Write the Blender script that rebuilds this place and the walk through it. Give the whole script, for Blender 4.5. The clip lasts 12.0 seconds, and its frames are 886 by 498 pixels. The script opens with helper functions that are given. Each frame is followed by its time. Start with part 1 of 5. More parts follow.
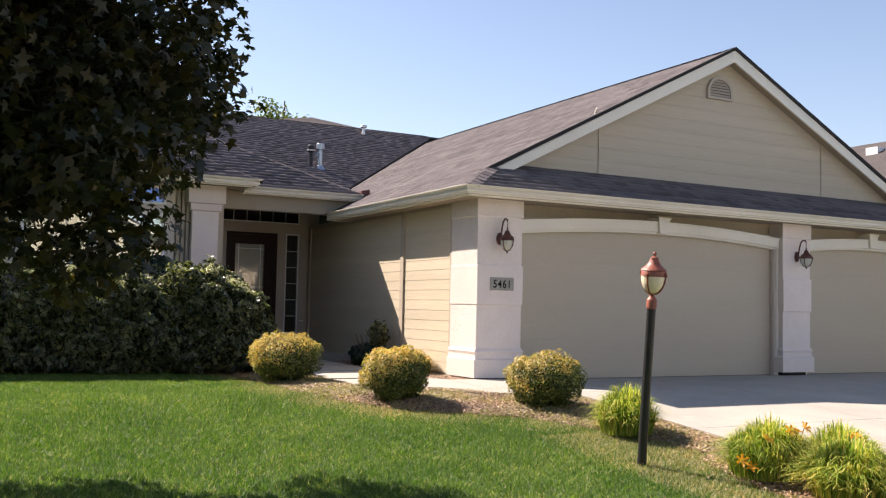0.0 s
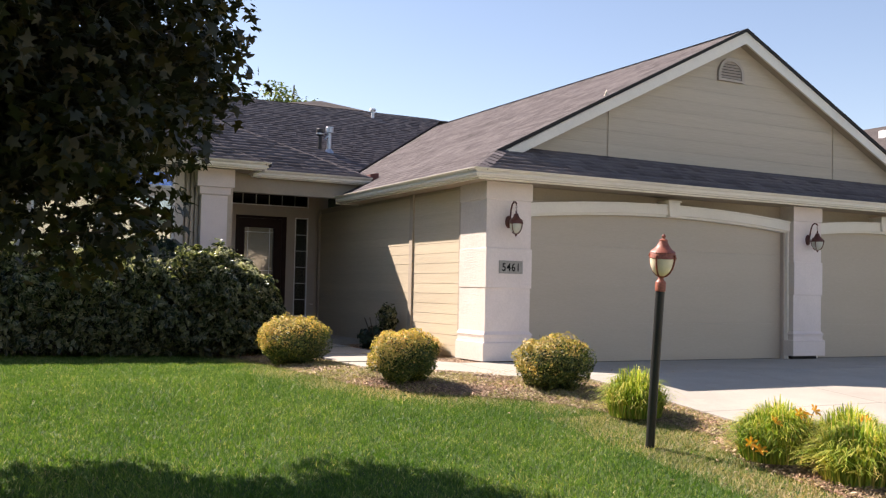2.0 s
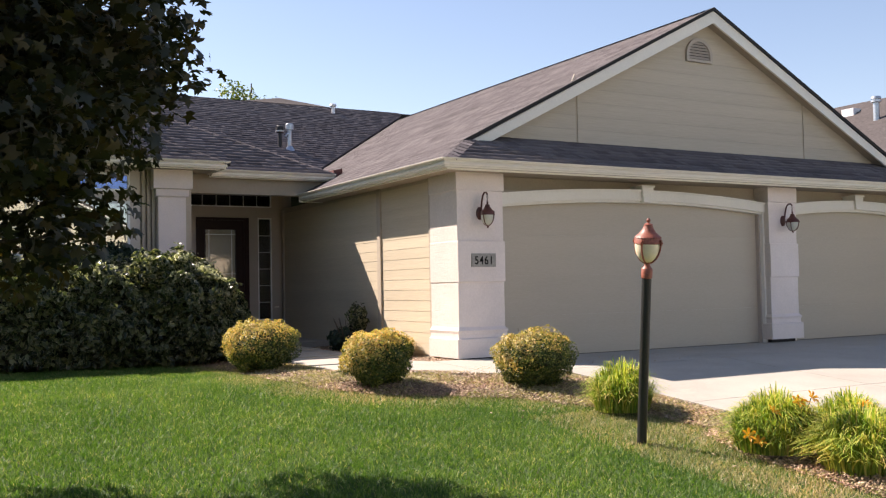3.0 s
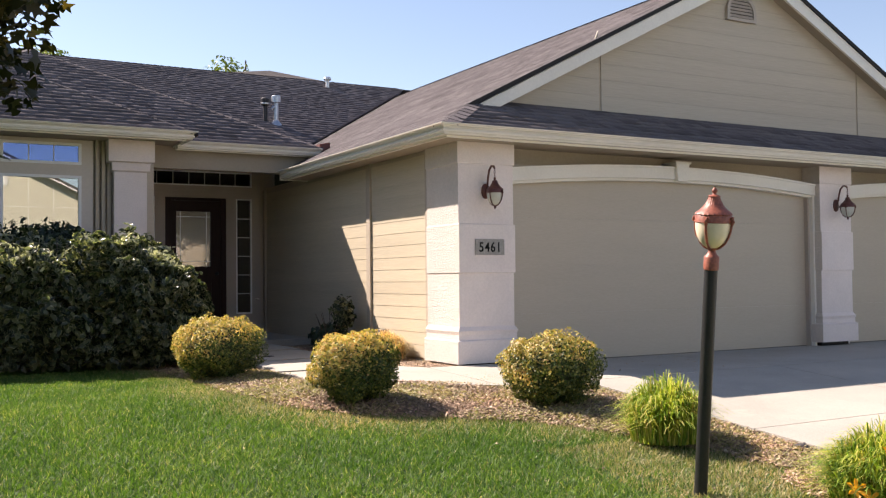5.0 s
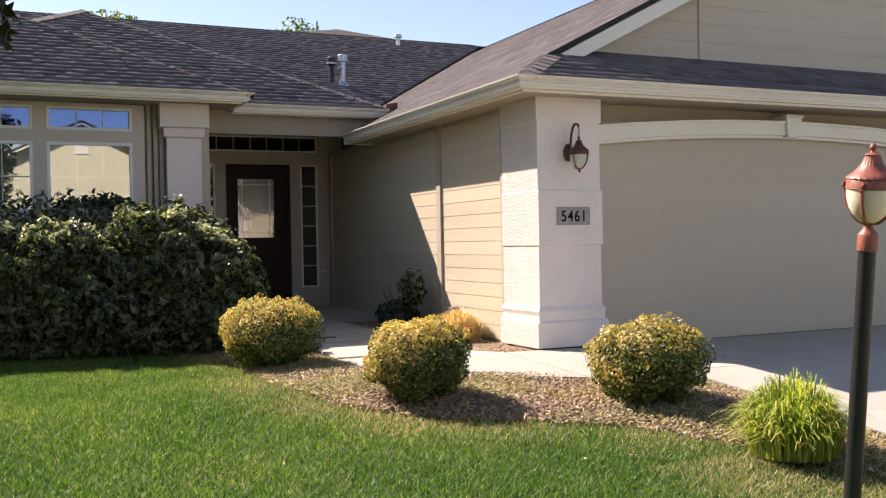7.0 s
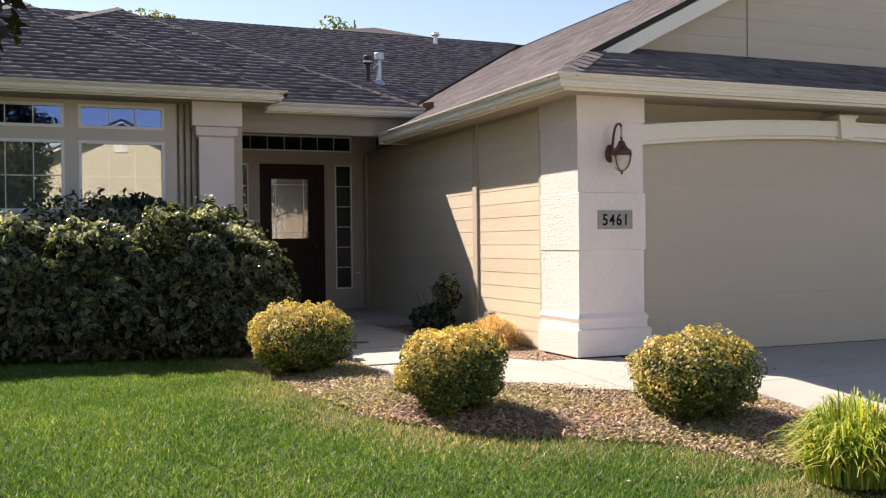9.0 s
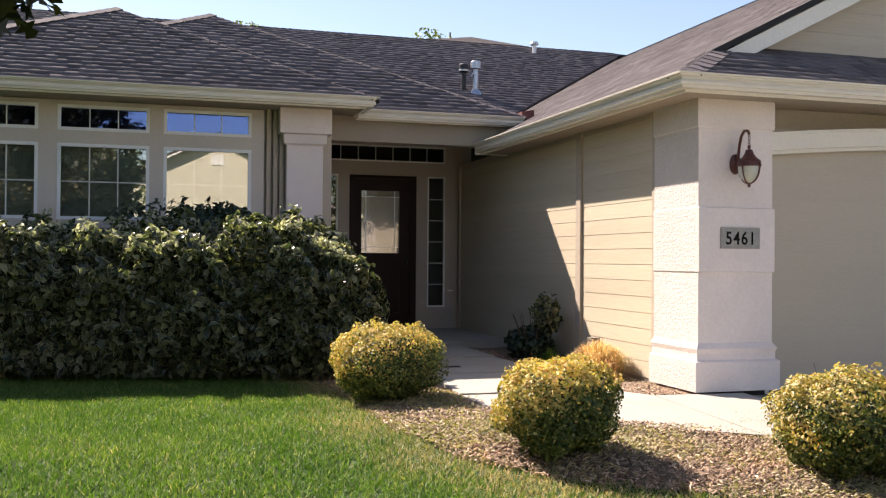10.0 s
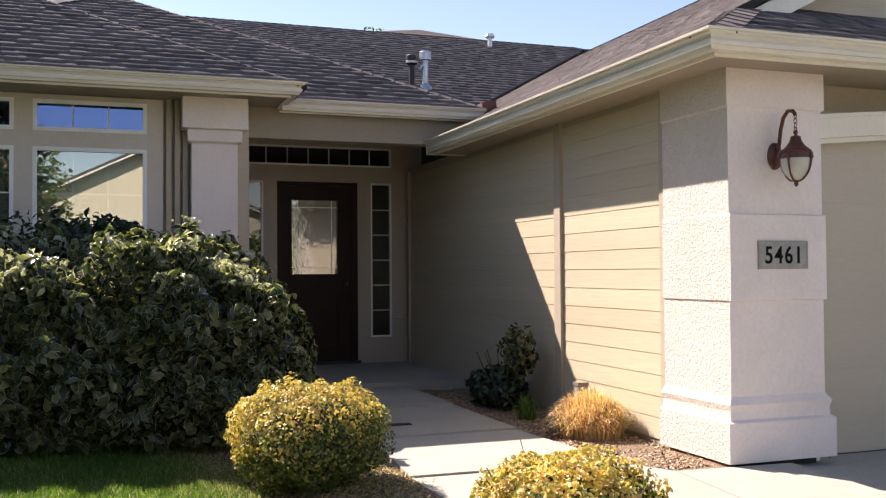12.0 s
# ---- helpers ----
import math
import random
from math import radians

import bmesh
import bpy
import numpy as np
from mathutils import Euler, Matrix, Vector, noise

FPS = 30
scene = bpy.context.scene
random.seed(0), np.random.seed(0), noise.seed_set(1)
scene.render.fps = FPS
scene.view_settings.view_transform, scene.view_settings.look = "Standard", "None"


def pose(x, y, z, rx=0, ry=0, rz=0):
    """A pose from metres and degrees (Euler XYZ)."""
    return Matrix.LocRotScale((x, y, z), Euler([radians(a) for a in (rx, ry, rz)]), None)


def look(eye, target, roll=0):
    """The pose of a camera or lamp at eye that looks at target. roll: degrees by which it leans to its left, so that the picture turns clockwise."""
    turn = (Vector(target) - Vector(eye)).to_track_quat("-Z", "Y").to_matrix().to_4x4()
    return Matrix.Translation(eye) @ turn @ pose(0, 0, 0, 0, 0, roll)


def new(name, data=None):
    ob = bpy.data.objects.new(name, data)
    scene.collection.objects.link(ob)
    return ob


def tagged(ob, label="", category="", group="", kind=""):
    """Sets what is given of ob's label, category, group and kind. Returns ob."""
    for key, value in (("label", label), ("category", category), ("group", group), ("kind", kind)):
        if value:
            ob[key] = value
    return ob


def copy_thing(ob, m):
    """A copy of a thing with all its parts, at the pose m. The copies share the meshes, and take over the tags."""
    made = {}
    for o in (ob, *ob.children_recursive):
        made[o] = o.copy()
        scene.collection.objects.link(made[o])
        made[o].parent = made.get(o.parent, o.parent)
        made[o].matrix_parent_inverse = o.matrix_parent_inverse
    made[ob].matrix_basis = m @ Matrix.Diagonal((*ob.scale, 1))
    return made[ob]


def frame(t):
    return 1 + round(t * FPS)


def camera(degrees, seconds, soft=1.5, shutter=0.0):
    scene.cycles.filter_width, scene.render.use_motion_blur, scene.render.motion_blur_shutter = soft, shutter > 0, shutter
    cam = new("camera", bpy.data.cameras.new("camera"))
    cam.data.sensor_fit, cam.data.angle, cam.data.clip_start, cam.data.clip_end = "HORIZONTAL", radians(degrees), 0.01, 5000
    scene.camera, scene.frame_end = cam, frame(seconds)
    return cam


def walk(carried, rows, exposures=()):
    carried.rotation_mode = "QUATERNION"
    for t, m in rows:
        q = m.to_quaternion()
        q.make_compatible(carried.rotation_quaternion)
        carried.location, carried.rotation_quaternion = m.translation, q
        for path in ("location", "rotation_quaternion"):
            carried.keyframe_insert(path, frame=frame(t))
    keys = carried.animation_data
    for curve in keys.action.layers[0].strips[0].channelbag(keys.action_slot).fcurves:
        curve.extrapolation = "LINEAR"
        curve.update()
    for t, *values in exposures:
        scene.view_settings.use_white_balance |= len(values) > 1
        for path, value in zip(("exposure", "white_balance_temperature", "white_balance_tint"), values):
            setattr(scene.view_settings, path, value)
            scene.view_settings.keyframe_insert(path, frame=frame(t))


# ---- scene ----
cam = camera(49.4, 12.0, 1.25)
EXPOSURE, KELVIN, TINT = 1.08, 7050, 21
SUN, SKY, SKY_AIR, SKY_DUST = 5.6, 0.088, 1.0, 0.3
PATH = [
    (0, (0.066, -0.194, 0.937), (1.009, 1.566, 1.058), 1.2),
    (0.5, (0.056, -0.205, 0.928), (0.995, 1.556, 1.047), 1.1),
    (1, (0.058, -0.212, 0.927), (0.992, 1.553, 1.037), 1.2),
    (1.5, (0.071, -0.201, 0.927), (1.0, 1.567, 1.031), 1.2),
    (2, (0.097, -0.179, 0.924), (1.022, 1.591, 1.012), 1.2),
    (2.5, (0.143, -0.026, 0.921), (1.078, 1.741, 0.993), 1.0),
    (3, (0.257, 0.259, 0.923), (1.246, 1.995, 1.003), -1.1),
    (5, (1.31, 1.913, 0.932), (2.286, 3.658, 0.993), -0.6),
    (5.5, (1.523, 2.307, 0.989), (2.519, 4.04, 1.056), -2.2),
    (6, (1.721, 2.559, 1.02), (2.613, 4.349, 1.019), -2.0),
    (6.5, (1.834, 2.72, 1.016), (2.631, 4.553, 0.968), -1.4),
    (7, (1.873, 2.866, 1.036), (2.7, 4.687, 1.022), -1.1),
    (7.5, (1.932, 2.929, 1.055), (2.723, 4.766, 1.042), -1.3),
    (9.5, (2.082, 3.412, 1.072), (2.805, 5.277, 1.066), 0.0),
    (10, (2.209, 3.885, 1.071), (2.789, 5.799, 1.093), 0.4),
    (10.5, (2.333, 4.32, 1.087), (2.96, 6.219, 1.105), 0.4),
    (11, (2.518, 4.845, 1.134), (3.153, 6.741, 1.17), 0.4),
    (11.5, (2.674, 5.322, 1.149), (3.337, 7.208, 1.207), 0.1),
    (12, (2.854, 5.844, 1.17), (3.531, 7.725, 1.218), -0.4),
]
walk(cam, [(t, look(eye, target, roll)) for t, eye, target, roll in PATH], [(0, EXPOSURE, KELVIN, TINT), (9.5, EXPOSURE, KELVIN, TINT), (10.5, EXPOSURE + 0.16, KELVIN, TINT), (12, EXPOSURE + 0.10, KELVIN, TINT)])

# ---- world and sun ----
TO_SUN = Vector((-0.565, 0.865, 1.0)).normalized()
world = bpy.data.worlds.new("world")
scene.world = world
world.use_nodes = True
wn = world.node_tree
wn.nodes.clear()
sky = wn.nodes.new("ShaderNodeTexSky")
sky.sky_type, sky.sun_disc = "NISHITA", False
sky.sun_elevation = math.asin(TO_SUN.z)
sky.sun_rotation = math.atan2(TO_SUN.x, TO_SUN.y)
sky.air_density, sky.dust_density, sky.ozone_density = SKY_AIR, SKY_DUST, 1.0
bg = wn.nodes.new("ShaderNodeBackground")
bg.inputs["Strength"].default_value = SKY
out = wn.nodes.new("ShaderNodeOutputWorld")
wn.links.new(sky.outputs[0], bg.inputs[0])
wn.links.new(bg.outputs[0], out.inputs[0])
sun_data = bpy.data.lights.new("sun", "SUN")
sun_data.energy, sun_data.angle, sun_data.color = SUN, radians(0.55), (1.0, 0.95, 0.86)
sun = new("sun", sun_data)
sun.matrix_world = look(TO_SUN * 60, (0, 0, 0))


# ---- materials ----
def node_mat(name):
    m = bpy.data.materials.new(name)
    m.use_nodes = True
    return m, m.node_tree, m.node_tree.nodes["Principled BSDF"]


def noise_node(nt, scale, detail=4.0, coord=None, rough=0.55):
    n = nt.nodes.new("ShaderNodeTexNoise")
    n.inputs["Scale"].default_value, n.inputs["Detail"].default_value, n.inputs["Roughness"].default_value = scale, detail, rough
    nt.links.new(coord, n.inputs["Vector"])
    return n


def ramp_node(nt, fac, stops):
    r = nt.nodes.new("ShaderNodeValToRGB")
    els = r.color_ramp.elements
    els[0].position, els[0].color = stops[0][0], (*stops[0][1], 1)
    els[1].position, els[1].color = stops[-1][0], (*stops[-1][1], 1)
    for p, c in stops[1:-1]:
        e = els.new(p)
        e.color = (*c, 1)
    nt.links.new(fac, r.inputs[0])
    return r


def mix_node(nt, kind, fac, a, b):
    m = nt.nodes.new("ShaderNodeMix")
    m.data_type, m.blend_type = "RGBA", kind
    for sock, v in ((m.inputs[0], fac), (m.inputs[6], a), (m.inputs[7], b)):
        if isinstance(v, bpy.types.NodeSocket):
            nt.links.new(v, sock)
        elif isinstance(v, (int, float)):
            sock.default_value = v
        else:
            sock.default_value = (*v, 1)
    return m.outputs[2]


def surface(name, base, rough=0.7, metal=0.0, small=60.0, large=1.5, vary=0.08, wear=0.12, bump=0.15, bump_scale=80.0, bump_dist=0.004, island=0.0, stretch=(1, 1, 1), stain=None, spec=None, per_object=0.0):
    """A surface with fine grain, broad uneven wear and relief; island and per_object vary it from piece to piece."""
    m, nt, p = node_mat(name)
    tc = nt.nodes.new("ShaderNodeTexCoord")
    geo = nt.nodes.new("ShaderNodeNewGeometry")
    mp = nt.nodes.new("ShaderNodeMapping")
    mp.inputs["Scale"].default_value = stretch
    nt.links.new(geo.outputs["Position"], mp.inputs["Vector"])
    co = mp.outputs[0]
    n1, n2 = noise_node(nt, small, 5, co), noise_node(nt, large, 5, co, 0.62)
    dark = tuple(c * (1 - vary * 2.2) for c in base)
    lite = tuple(min(c * (1 + vary * 1.6), 1) for c in base)
    c1 = ramp_node(nt, n1.outputs[0], [(0.3, dark), (0.7, lite)]).outputs[0]
    w = ramp_node(nt, n2.outputs[0], [(0.32, (1 - wear,) * 3), (0.68, (1 + wear * 0.4,) * 3)]).outputs[0]
    col = mix_node(nt, "MULTIPLY", 1.0, c1, w)
    for amount, src in ((island, geo.outputs["Random Per Island"]), (per_object, None)):
        if amount:
            if src is None:
                src = nt.nodes.new("ShaderNodeObjectInfo").outputs["Random"]
            r = ramp_node(nt, src, [(0.0, (1 - amount, 1 - amount * 1.02, 1 - amount * 1.05)), (0.5, (1, 1, 1)), (1.0, (1 + amount * 0.7, 1 + amount * 0.66, 1 + amount * 0.6))])
            col = mix_node(nt, "MULTIPLY", 1.0, col, r.outputs[0])
    if stain:
        n3 = noise_node(nt, stain[1], 6, co, 0.7)
        f = ramp_node(nt, n3.outputs[0], [(stain[2], (0, 0, 0)), (stain[2] + 0.12, (1, 1, 1))]).outputs[0]
        col = mix_node(nt, "MIX", f, col, stain[0])
    nt.links.new(col, p.inputs["Base Color"])
    p.inputs["Roughness"].default_value, p.inputs["Metallic"].default_value = rough, metal
    if spec is not None:
        p.inputs["Specular IOR Level"].default_value = spec
    if bump:
        nb = noise_node(nt, bump_scale, 6, co)
        b = nt.nodes.new("ShaderNodeBump")
        b.inputs["Strength"].default_value, b.inputs["Distance"].default_value = bump, bump_dist
        nt.links.new(nb.outputs[0], b.inputs["Height"])
        nt.links.new(b.outputs[0], p.inputs["Normal"])
    return m


def leafy(name, dark, mid, lite, rim=None, trans=0.35, rough=0.45, trans_col=None):
    """Leaves: colour from leaf to leaf, an optional pale rim, some light let through."""
    m, nt, p = node_mat(name)
    geo = nt.nodes.new("ShaderNodeNewGeometry")
    col = ramp_node(nt, geo.outputs["Random Per Island"], [(0.0, dark), (0.5, mid), (1.0, lite)]).outputs[0]
    big = noise_node(nt, 2.2, 3, geo.outputs["Position"])
    w = ramp_node(nt, big.outputs[0], [(0.35, (0.75, 0.78, 0.75)), (0.65, (1.15, 1.12, 1.0))]).outputs[0]
    col = mix_node(nt, "MULTIPLY", 1.0, col, w)
    if rim:
        a = nt.nodes.new("ShaderNodeAttribute")
        a.attribute_name = "rim"
        f = ramp_node(nt, a.outputs["Fac"], [(0.80, (0, 0, 0)), (1.0, (1, 1, 1))]).outputs[0]
        col = mix_node(nt, "MIX", f, col, rim)
    nt.links.new(col, p.inputs["Base Color"])
    p.inputs["Roughness"].default_value = rough
    tr = nt.nodes.new("ShaderNodeBsdfTranslucent")
    tc = mix_node(nt, "MULTIPLY", 1.0, col, trans_col or (1.25, 1.35, 0.6))
    nt.links.new(tc, tr.inputs[0])
    ms = nt.nodes.new("ShaderNodeMixShader")
    ms.inputs[0].default_value = trans
    nt.links.new(p.outputs[0], ms.inputs[1])
    nt.links.new(tr.outputs[0], ms.inputs[2])
    nt.links.new(ms.outputs[0], nt.nodes["Material Output"].inputs[0])
    return m


def tinted(name, tops):
    """Blades and chips: one colour a piece, with patches that fade from lush to dry across the ground."""
    m, nt, p = node_mat(name)
    geo = nt.nodes.new("ShaderNodeNewGeometry")
    col = ramp_node(nt, geo.outputs["Random Per Island"], tops).outputs[0]
    big = noise_node(nt, 0.9, 5, geo.outputs["Position"], 0.65)
    w = ramp_node(nt, big.outputs[0], [(0.3, (0.60, 0.74, 0.55)), (0.52, (1.0, 1.0, 1.0)), (0.72, (1.6, 1.28, 1.4))]).outputs[0]
    col = mix_node(nt, "MULTIPLY", 1.0, col, w)
    nt.links.new(col, p.inputs["Base Color"])
    p.inputs["Roughness"].default_value = 0.6
    return m, nt, p, col


def grass_mat(name, tops, trans=0.4):
    m, nt, p, col = tinted(name, tops)
    tr = nt.nodes.new("ShaderNodeBsdfTranslucent")
    nt.links.new(mix_node(nt, "MULTIPLY", 1.0, col, (1.3, 1.4, 0.7)), tr.inputs[0])
    ms = nt.nodes.new("ShaderNodeMixShader")
    ms.inputs[0].default_value = trans
    nt.links.new(p.outputs[0], ms.inputs[1])
    nt.links.new(tr.outputs[0], ms.inputs[2])
    nt.links.new(ms.outputs[0], nt.nodes["Material Output"].inputs[0])
    return m


def glass_mat(name, gloss, tint=(1, 1, 1), rough=0.0, wavy=0.0, sheen=(1, 1, 1)):
    m = bpy.data.materials.new(name)
    m.use_nodes = True
    nt = m.node_tree
    nt.nodes.clear()
    g, t, mx, o = (nt.nodes.new(k) for k in ("ShaderNodeBsdfGlossy", "ShaderNodeBsdfTransparent", "ShaderNodeMixShader", "ShaderNodeOutputMaterial"))
    g.inputs["Roughness"].default_value = rough
    g.inputs[0].default_value = (*sheen, 1)
    t.inputs[0].default_value = (*tint, 1)
    mx.inputs[0].default_value = gloss
    nt.links.new(t.outputs[0], mx.inputs[1])
    nt.links.new(g.outputs[0], mx.inputs[2])
    nt.links.new(mx.outputs[0], o.inputs[0])
    if wavy:
        geo = nt.nodes.new("ShaderNodeNewGeometry")
        nb = noise_node(nt, 9.0, 2, geo.outputs["Position"])
        b = nt.nodes.new("ShaderNodeBump")
        b.inputs["Strength"].default_value, b.inputs["Distance"].default_value = wavy, 0.02
        nt.links.new(nb.outputs[0], b.inputs["Height"])
        nt.links.new(b.outputs[0], g.inputs["Normal"])
    return m


# Sunlit side toned down, shaded front lifted: their light evened out in base colour
STUCCO_SUN_DIMMED = surface("stucco", (0.64, 0.575, 0.52), 0.9, small=30, vary=0.03, wear=0.07, bump=0.85, bump_scale=55, bump_dist=0.014, large=1.1)
STUCCO_SMOOTH_SHADE_LIFTED = surface("stucco_smooth_shade_lifted", (0.81, 0.72, 0.69), 0.85, small=50, vary=0.025, wear=0.08, bump=0.25, bump_scale=70, bump_dist=0.006, large=1.4)
TRIM = surface("white_trim_paint", (0.78, 0.74, 0.67), 0.45, small=40, vary=0.02, wear=0.06, bump=0.05)
GUTTER = surface("gutter_paint", (0.76, 0.715, 0.635), 0.22, small=20, vary=0.025, wear=0.1, bump=0.03, stretch=(0.4, 0.4, 3))
VINYL = surface("white_vinyl", (0.82, 0.82, 0.82), 0.35, small=40, vary=0.01, wear=0.03, bump=0)
SIDING = surface("beige_siding", (0.54, 0.462, 0.335), 0.6, small=35, vary=0.035, wear=0.07, bump=0.35, bump_scale=22, bump_dist=0.004, stretch=(1, 0.12, 4), per_object=0.03)
SIDING_X = surface("beige_siding_front", (0.49, 0.425, 0.34), 0.6, small=35, vary=0.035, wear=0.07, bump=0.35, bump_scale=22, bump_dist=0.004, stretch=(0.12, 1, 4), per_object=0.03)
BEIGE = surface("beige_paint", (0.43, 0.36, 0.28), 0.6, small=30, vary=0.03, wear=0.06, bump=0.1)
ENTRY = surface("entry_trim_paint", (0.42, 0.36, 0.31), 0.5, small=30, vary=0.02, wear=0.05, bump=0.05)
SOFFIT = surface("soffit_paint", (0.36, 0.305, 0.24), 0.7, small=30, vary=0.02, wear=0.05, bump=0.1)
DOOR_STEEL = surface("garage_door_paint", (0.47, 0.405, 0.325), 0.42, small=60, vary=0.02, wear=0.06, bump=0.12, bump_scale=40, bump_dist=0.003, stretch=(0.3, 1, 2), large=0.8)
SHINGLE = surface("asphalt_shingle", (0.138, 0.122, 0.127), 0.85, small=160, vary=0.22, wear=0.14, bump=0.5, bump_scale=200, bump_dist=0.003, island=0.30, large=0.9, spec=0.12)
FLASHING = surface("dark_drip_edge", (0.014, 0.012, 0.012), 0.75, small=40, vary=0.1, wear=0.1, bump=0.05)
CONCRETE = surface("concrete", (0.39, 0.362, 0.312), 0.85, small=90, vary=0.07, wear=0.14, bump=0.35, bump_scale=140, bump_dist=0.003, large=0.9, stain=((0.42, 0.38, 0.32), 2.5, 0.60))
ASPHALT = surface("asphalt_road", (0.06, 0.06, 0.062), 0.85, small=120, vary=0.2, wear=0.15, bump=0.4)
SOIL = surface("mulch_soil", (0.24, 0.165, 0.11), 0.95, small=60, vary=0.3, wear=0.3, bump=0.8, bump_scale=50, bump_dist=0.02, large=3)
TURF = surface("turf_ground", (0.048, 0.092, 0.020), 0.95, small=40, vary=0.3, wear=0.25, bump=0.8, bump_scale=60, bump_dist=0.02, large=1.2, stain=((0.10, 0.10, 0.045), 0.8, 0.62))
DOOR_WOOD = surface("dark_door_paint", (0.022, 0.006, 0.005), 0.5, small=30, vary=0.15, wear=0.15, bump=0.1, stretch=(4, 1, 0.3), spec=0.2)
COPPER = surface("weathered_red_metal", (0.30, 0.085, 0.05), 0.5, metal=0.0, small=60, vary=0.15, wear=0.25, bump=0.15, large=12, stain=((0.38, 0.17, 0.12), 14, 0.62))
DARK_RED = surface("dark_red_metal", (0.13, 0.045, 0.036), 0.4, metal=0.2, small=60, vary=0.15, wear=0.2, bump=0.1, large=10)
POST_PAINT = surface("black_post_paint", (0.012, 0.012, 0.013), 0.5, small=70, vary=0.2, wear=0.2, bump=0.2, large=6, stain=((0.07, 0.065, 0.06), 10, 0.66))
GALV = surface("galvanised_steel", (0.55, 0.57, 0.60), 0.35, metal=0.85, small=40, vary=0.1, wear=0.15, bump=0.05)
BLACK_METAL = surface("black_metal", (0.02, 0.018, 0.018), 0.5, small=30, vary=0.1, wear=0.1, bump=0.05)
PLATE = surface("grey_cast_plate", (0.34, 0.32, 0.30), 0.55, metal=0.2, small=90, vary=0.1, wear=0.12, bump=0.15, large=8)
NUMERAL = surface("dark_numeral", (0.012, 0.012, 0.012), 0.9, small=30, vary=0.05, wear=0.05, bump=0, spec=0.05)
BARK = surface("bark", (0.11, 0.085, 0.065), 0.9, small=30, vary=0.25, wear=0.25, bump=0.9, bump_scale=18, bump_dist=0.02, stretch=(2, 2, 0.4))
TWIG = surface("twig", (0.13, 0.09, 0.06), 0.9, small=30, vary=0.2, wear=0.2, bump=0.3)
# Dark filling for bushes and hedge: the shade between leaves as a colour
INNER_SHADE = surface("inner_shade_fill", (0.05, 0.055, 0.025), 0.95, small=40, vary=0.35, wear=0.3, bump=0.6)
FROSTED = surface("frosted_lamp_glass", (0.80, 0.70, 0.52), 0.4, small=20, vary=0.04, wear=0.06, bump=0.05)
FROSTED_GREY = surface("grey_lamp_glass", (0.52, 0.53, 0.47), 0.25, small=20, vary=0.04, wear=0.08, bump=0.05)
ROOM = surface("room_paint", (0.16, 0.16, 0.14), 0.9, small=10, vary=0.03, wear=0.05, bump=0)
BLIND = surface("window_blind", (0.42, 0.44, 0.36), 0.7, small=10, vary=0.03, wear=0.06, bump=0)
GRILLE = surface("window_grille", (0.62, 0.62, 0.58), 0.4, small=10, vary=0.01, wear=0.03, bump=0)
PLAIN_ROOF = surface("distant_roof", (0.085, 0.074, 0.072), 0.85, small=14, vary=0.2, wear=0.15, bump=0.3, stretch=(1, 1, 6), spec=0.15)
FAR_WALL = surface("distant_siding", (0.62, 0.56, 0.42), 0.7, small=6, vary=0.03, wear=0.05, bump=0.2, stretch=(0.3, 0.3, 5))
GLASS = glass_mat("window_glass", 0.25, (0.75, 0.8, 0.78))
# Gloss coloured blue, so that the transoms seem to reflect a deep sky
GLASS_SKY_TINTED = glass_mat("sky_tinted_transom_glass", 0.30, (0.6, 0.68, 0.9), sheen=(0.32, 0.42, 0.72))
GLASS_DARK = glass_mat("dark_glass", 0.08, (0.5, 0.5, 0.5))
GLASS_DOOR = glass_mat("bevelled_door_glass", 0.34, (0.5, 0.5, 0.5), 0.08, 0.12)

HEDGE_LEAF = leafy("variegated_leaf", (0.020, 0.030, 0.019), (0.060, 0.078, 0.044), (0.22, 0.23, 0.14), rim=(0.60, 0.56, 0.42), trans=0.42, rough=0.26)
# Paler copy of the hedge leaf, with the sun on the crest in its colour
SUNLIT_LEAF = leafy("sunlit_variegated_leaf", (0.15, 0.175, 0.105), (0.38, 0.385, 0.26), (0.64, 0.61, 0.46), rim=(0.86, 0.82, 0.72), trans=0.42, rough=0.28, trans_col=(1.1, 1.15, 0.8))
BLUE_LEAF = leafy("dark_shrub_leaf", (0.015, 0.032, 0.018), (0.025, 0.05, 0.028), (0.04, 0.075, 0.035), trans=0.2)
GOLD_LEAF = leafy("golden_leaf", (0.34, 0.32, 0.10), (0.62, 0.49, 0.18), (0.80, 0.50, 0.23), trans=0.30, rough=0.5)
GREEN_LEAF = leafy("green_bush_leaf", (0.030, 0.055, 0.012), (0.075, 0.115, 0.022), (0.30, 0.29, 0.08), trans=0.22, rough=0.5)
MAPLE_LEAF = leafy("maple_leaf", (0.018, 0.022, 0.010), (0.036, 0.038, 0.014), (0.085, 0.060, 0.018), trans=0.34, rough=0.5, trans_col=(1.1, 1.1, 0.4))
FAR_LEAF = leafy("far_leaf", (0.06, 0.10, 0.03), (0.13, 0.17, 0.05), (0.22, 0.24, 0.09), trans=0.3)
DRY_BLADE = grass_mat("dry_blade", [(0.0, (0.20, 0.13, 0.05)), (0.5, (0.62, 0.46, 0.22)), (1.0, (0.82, 0.64, 0.36))], 0.3)
LILY_BLADE = grass_mat("lily_blade", [(0.0, (0.10, 0.19, 0.025)), (0.45, (0.28, 0.37, 0.05)), (0.8, (0.55, 0.52, 0.11)), (1.0, (0.66, 0.50, 0.20))], 0.4)
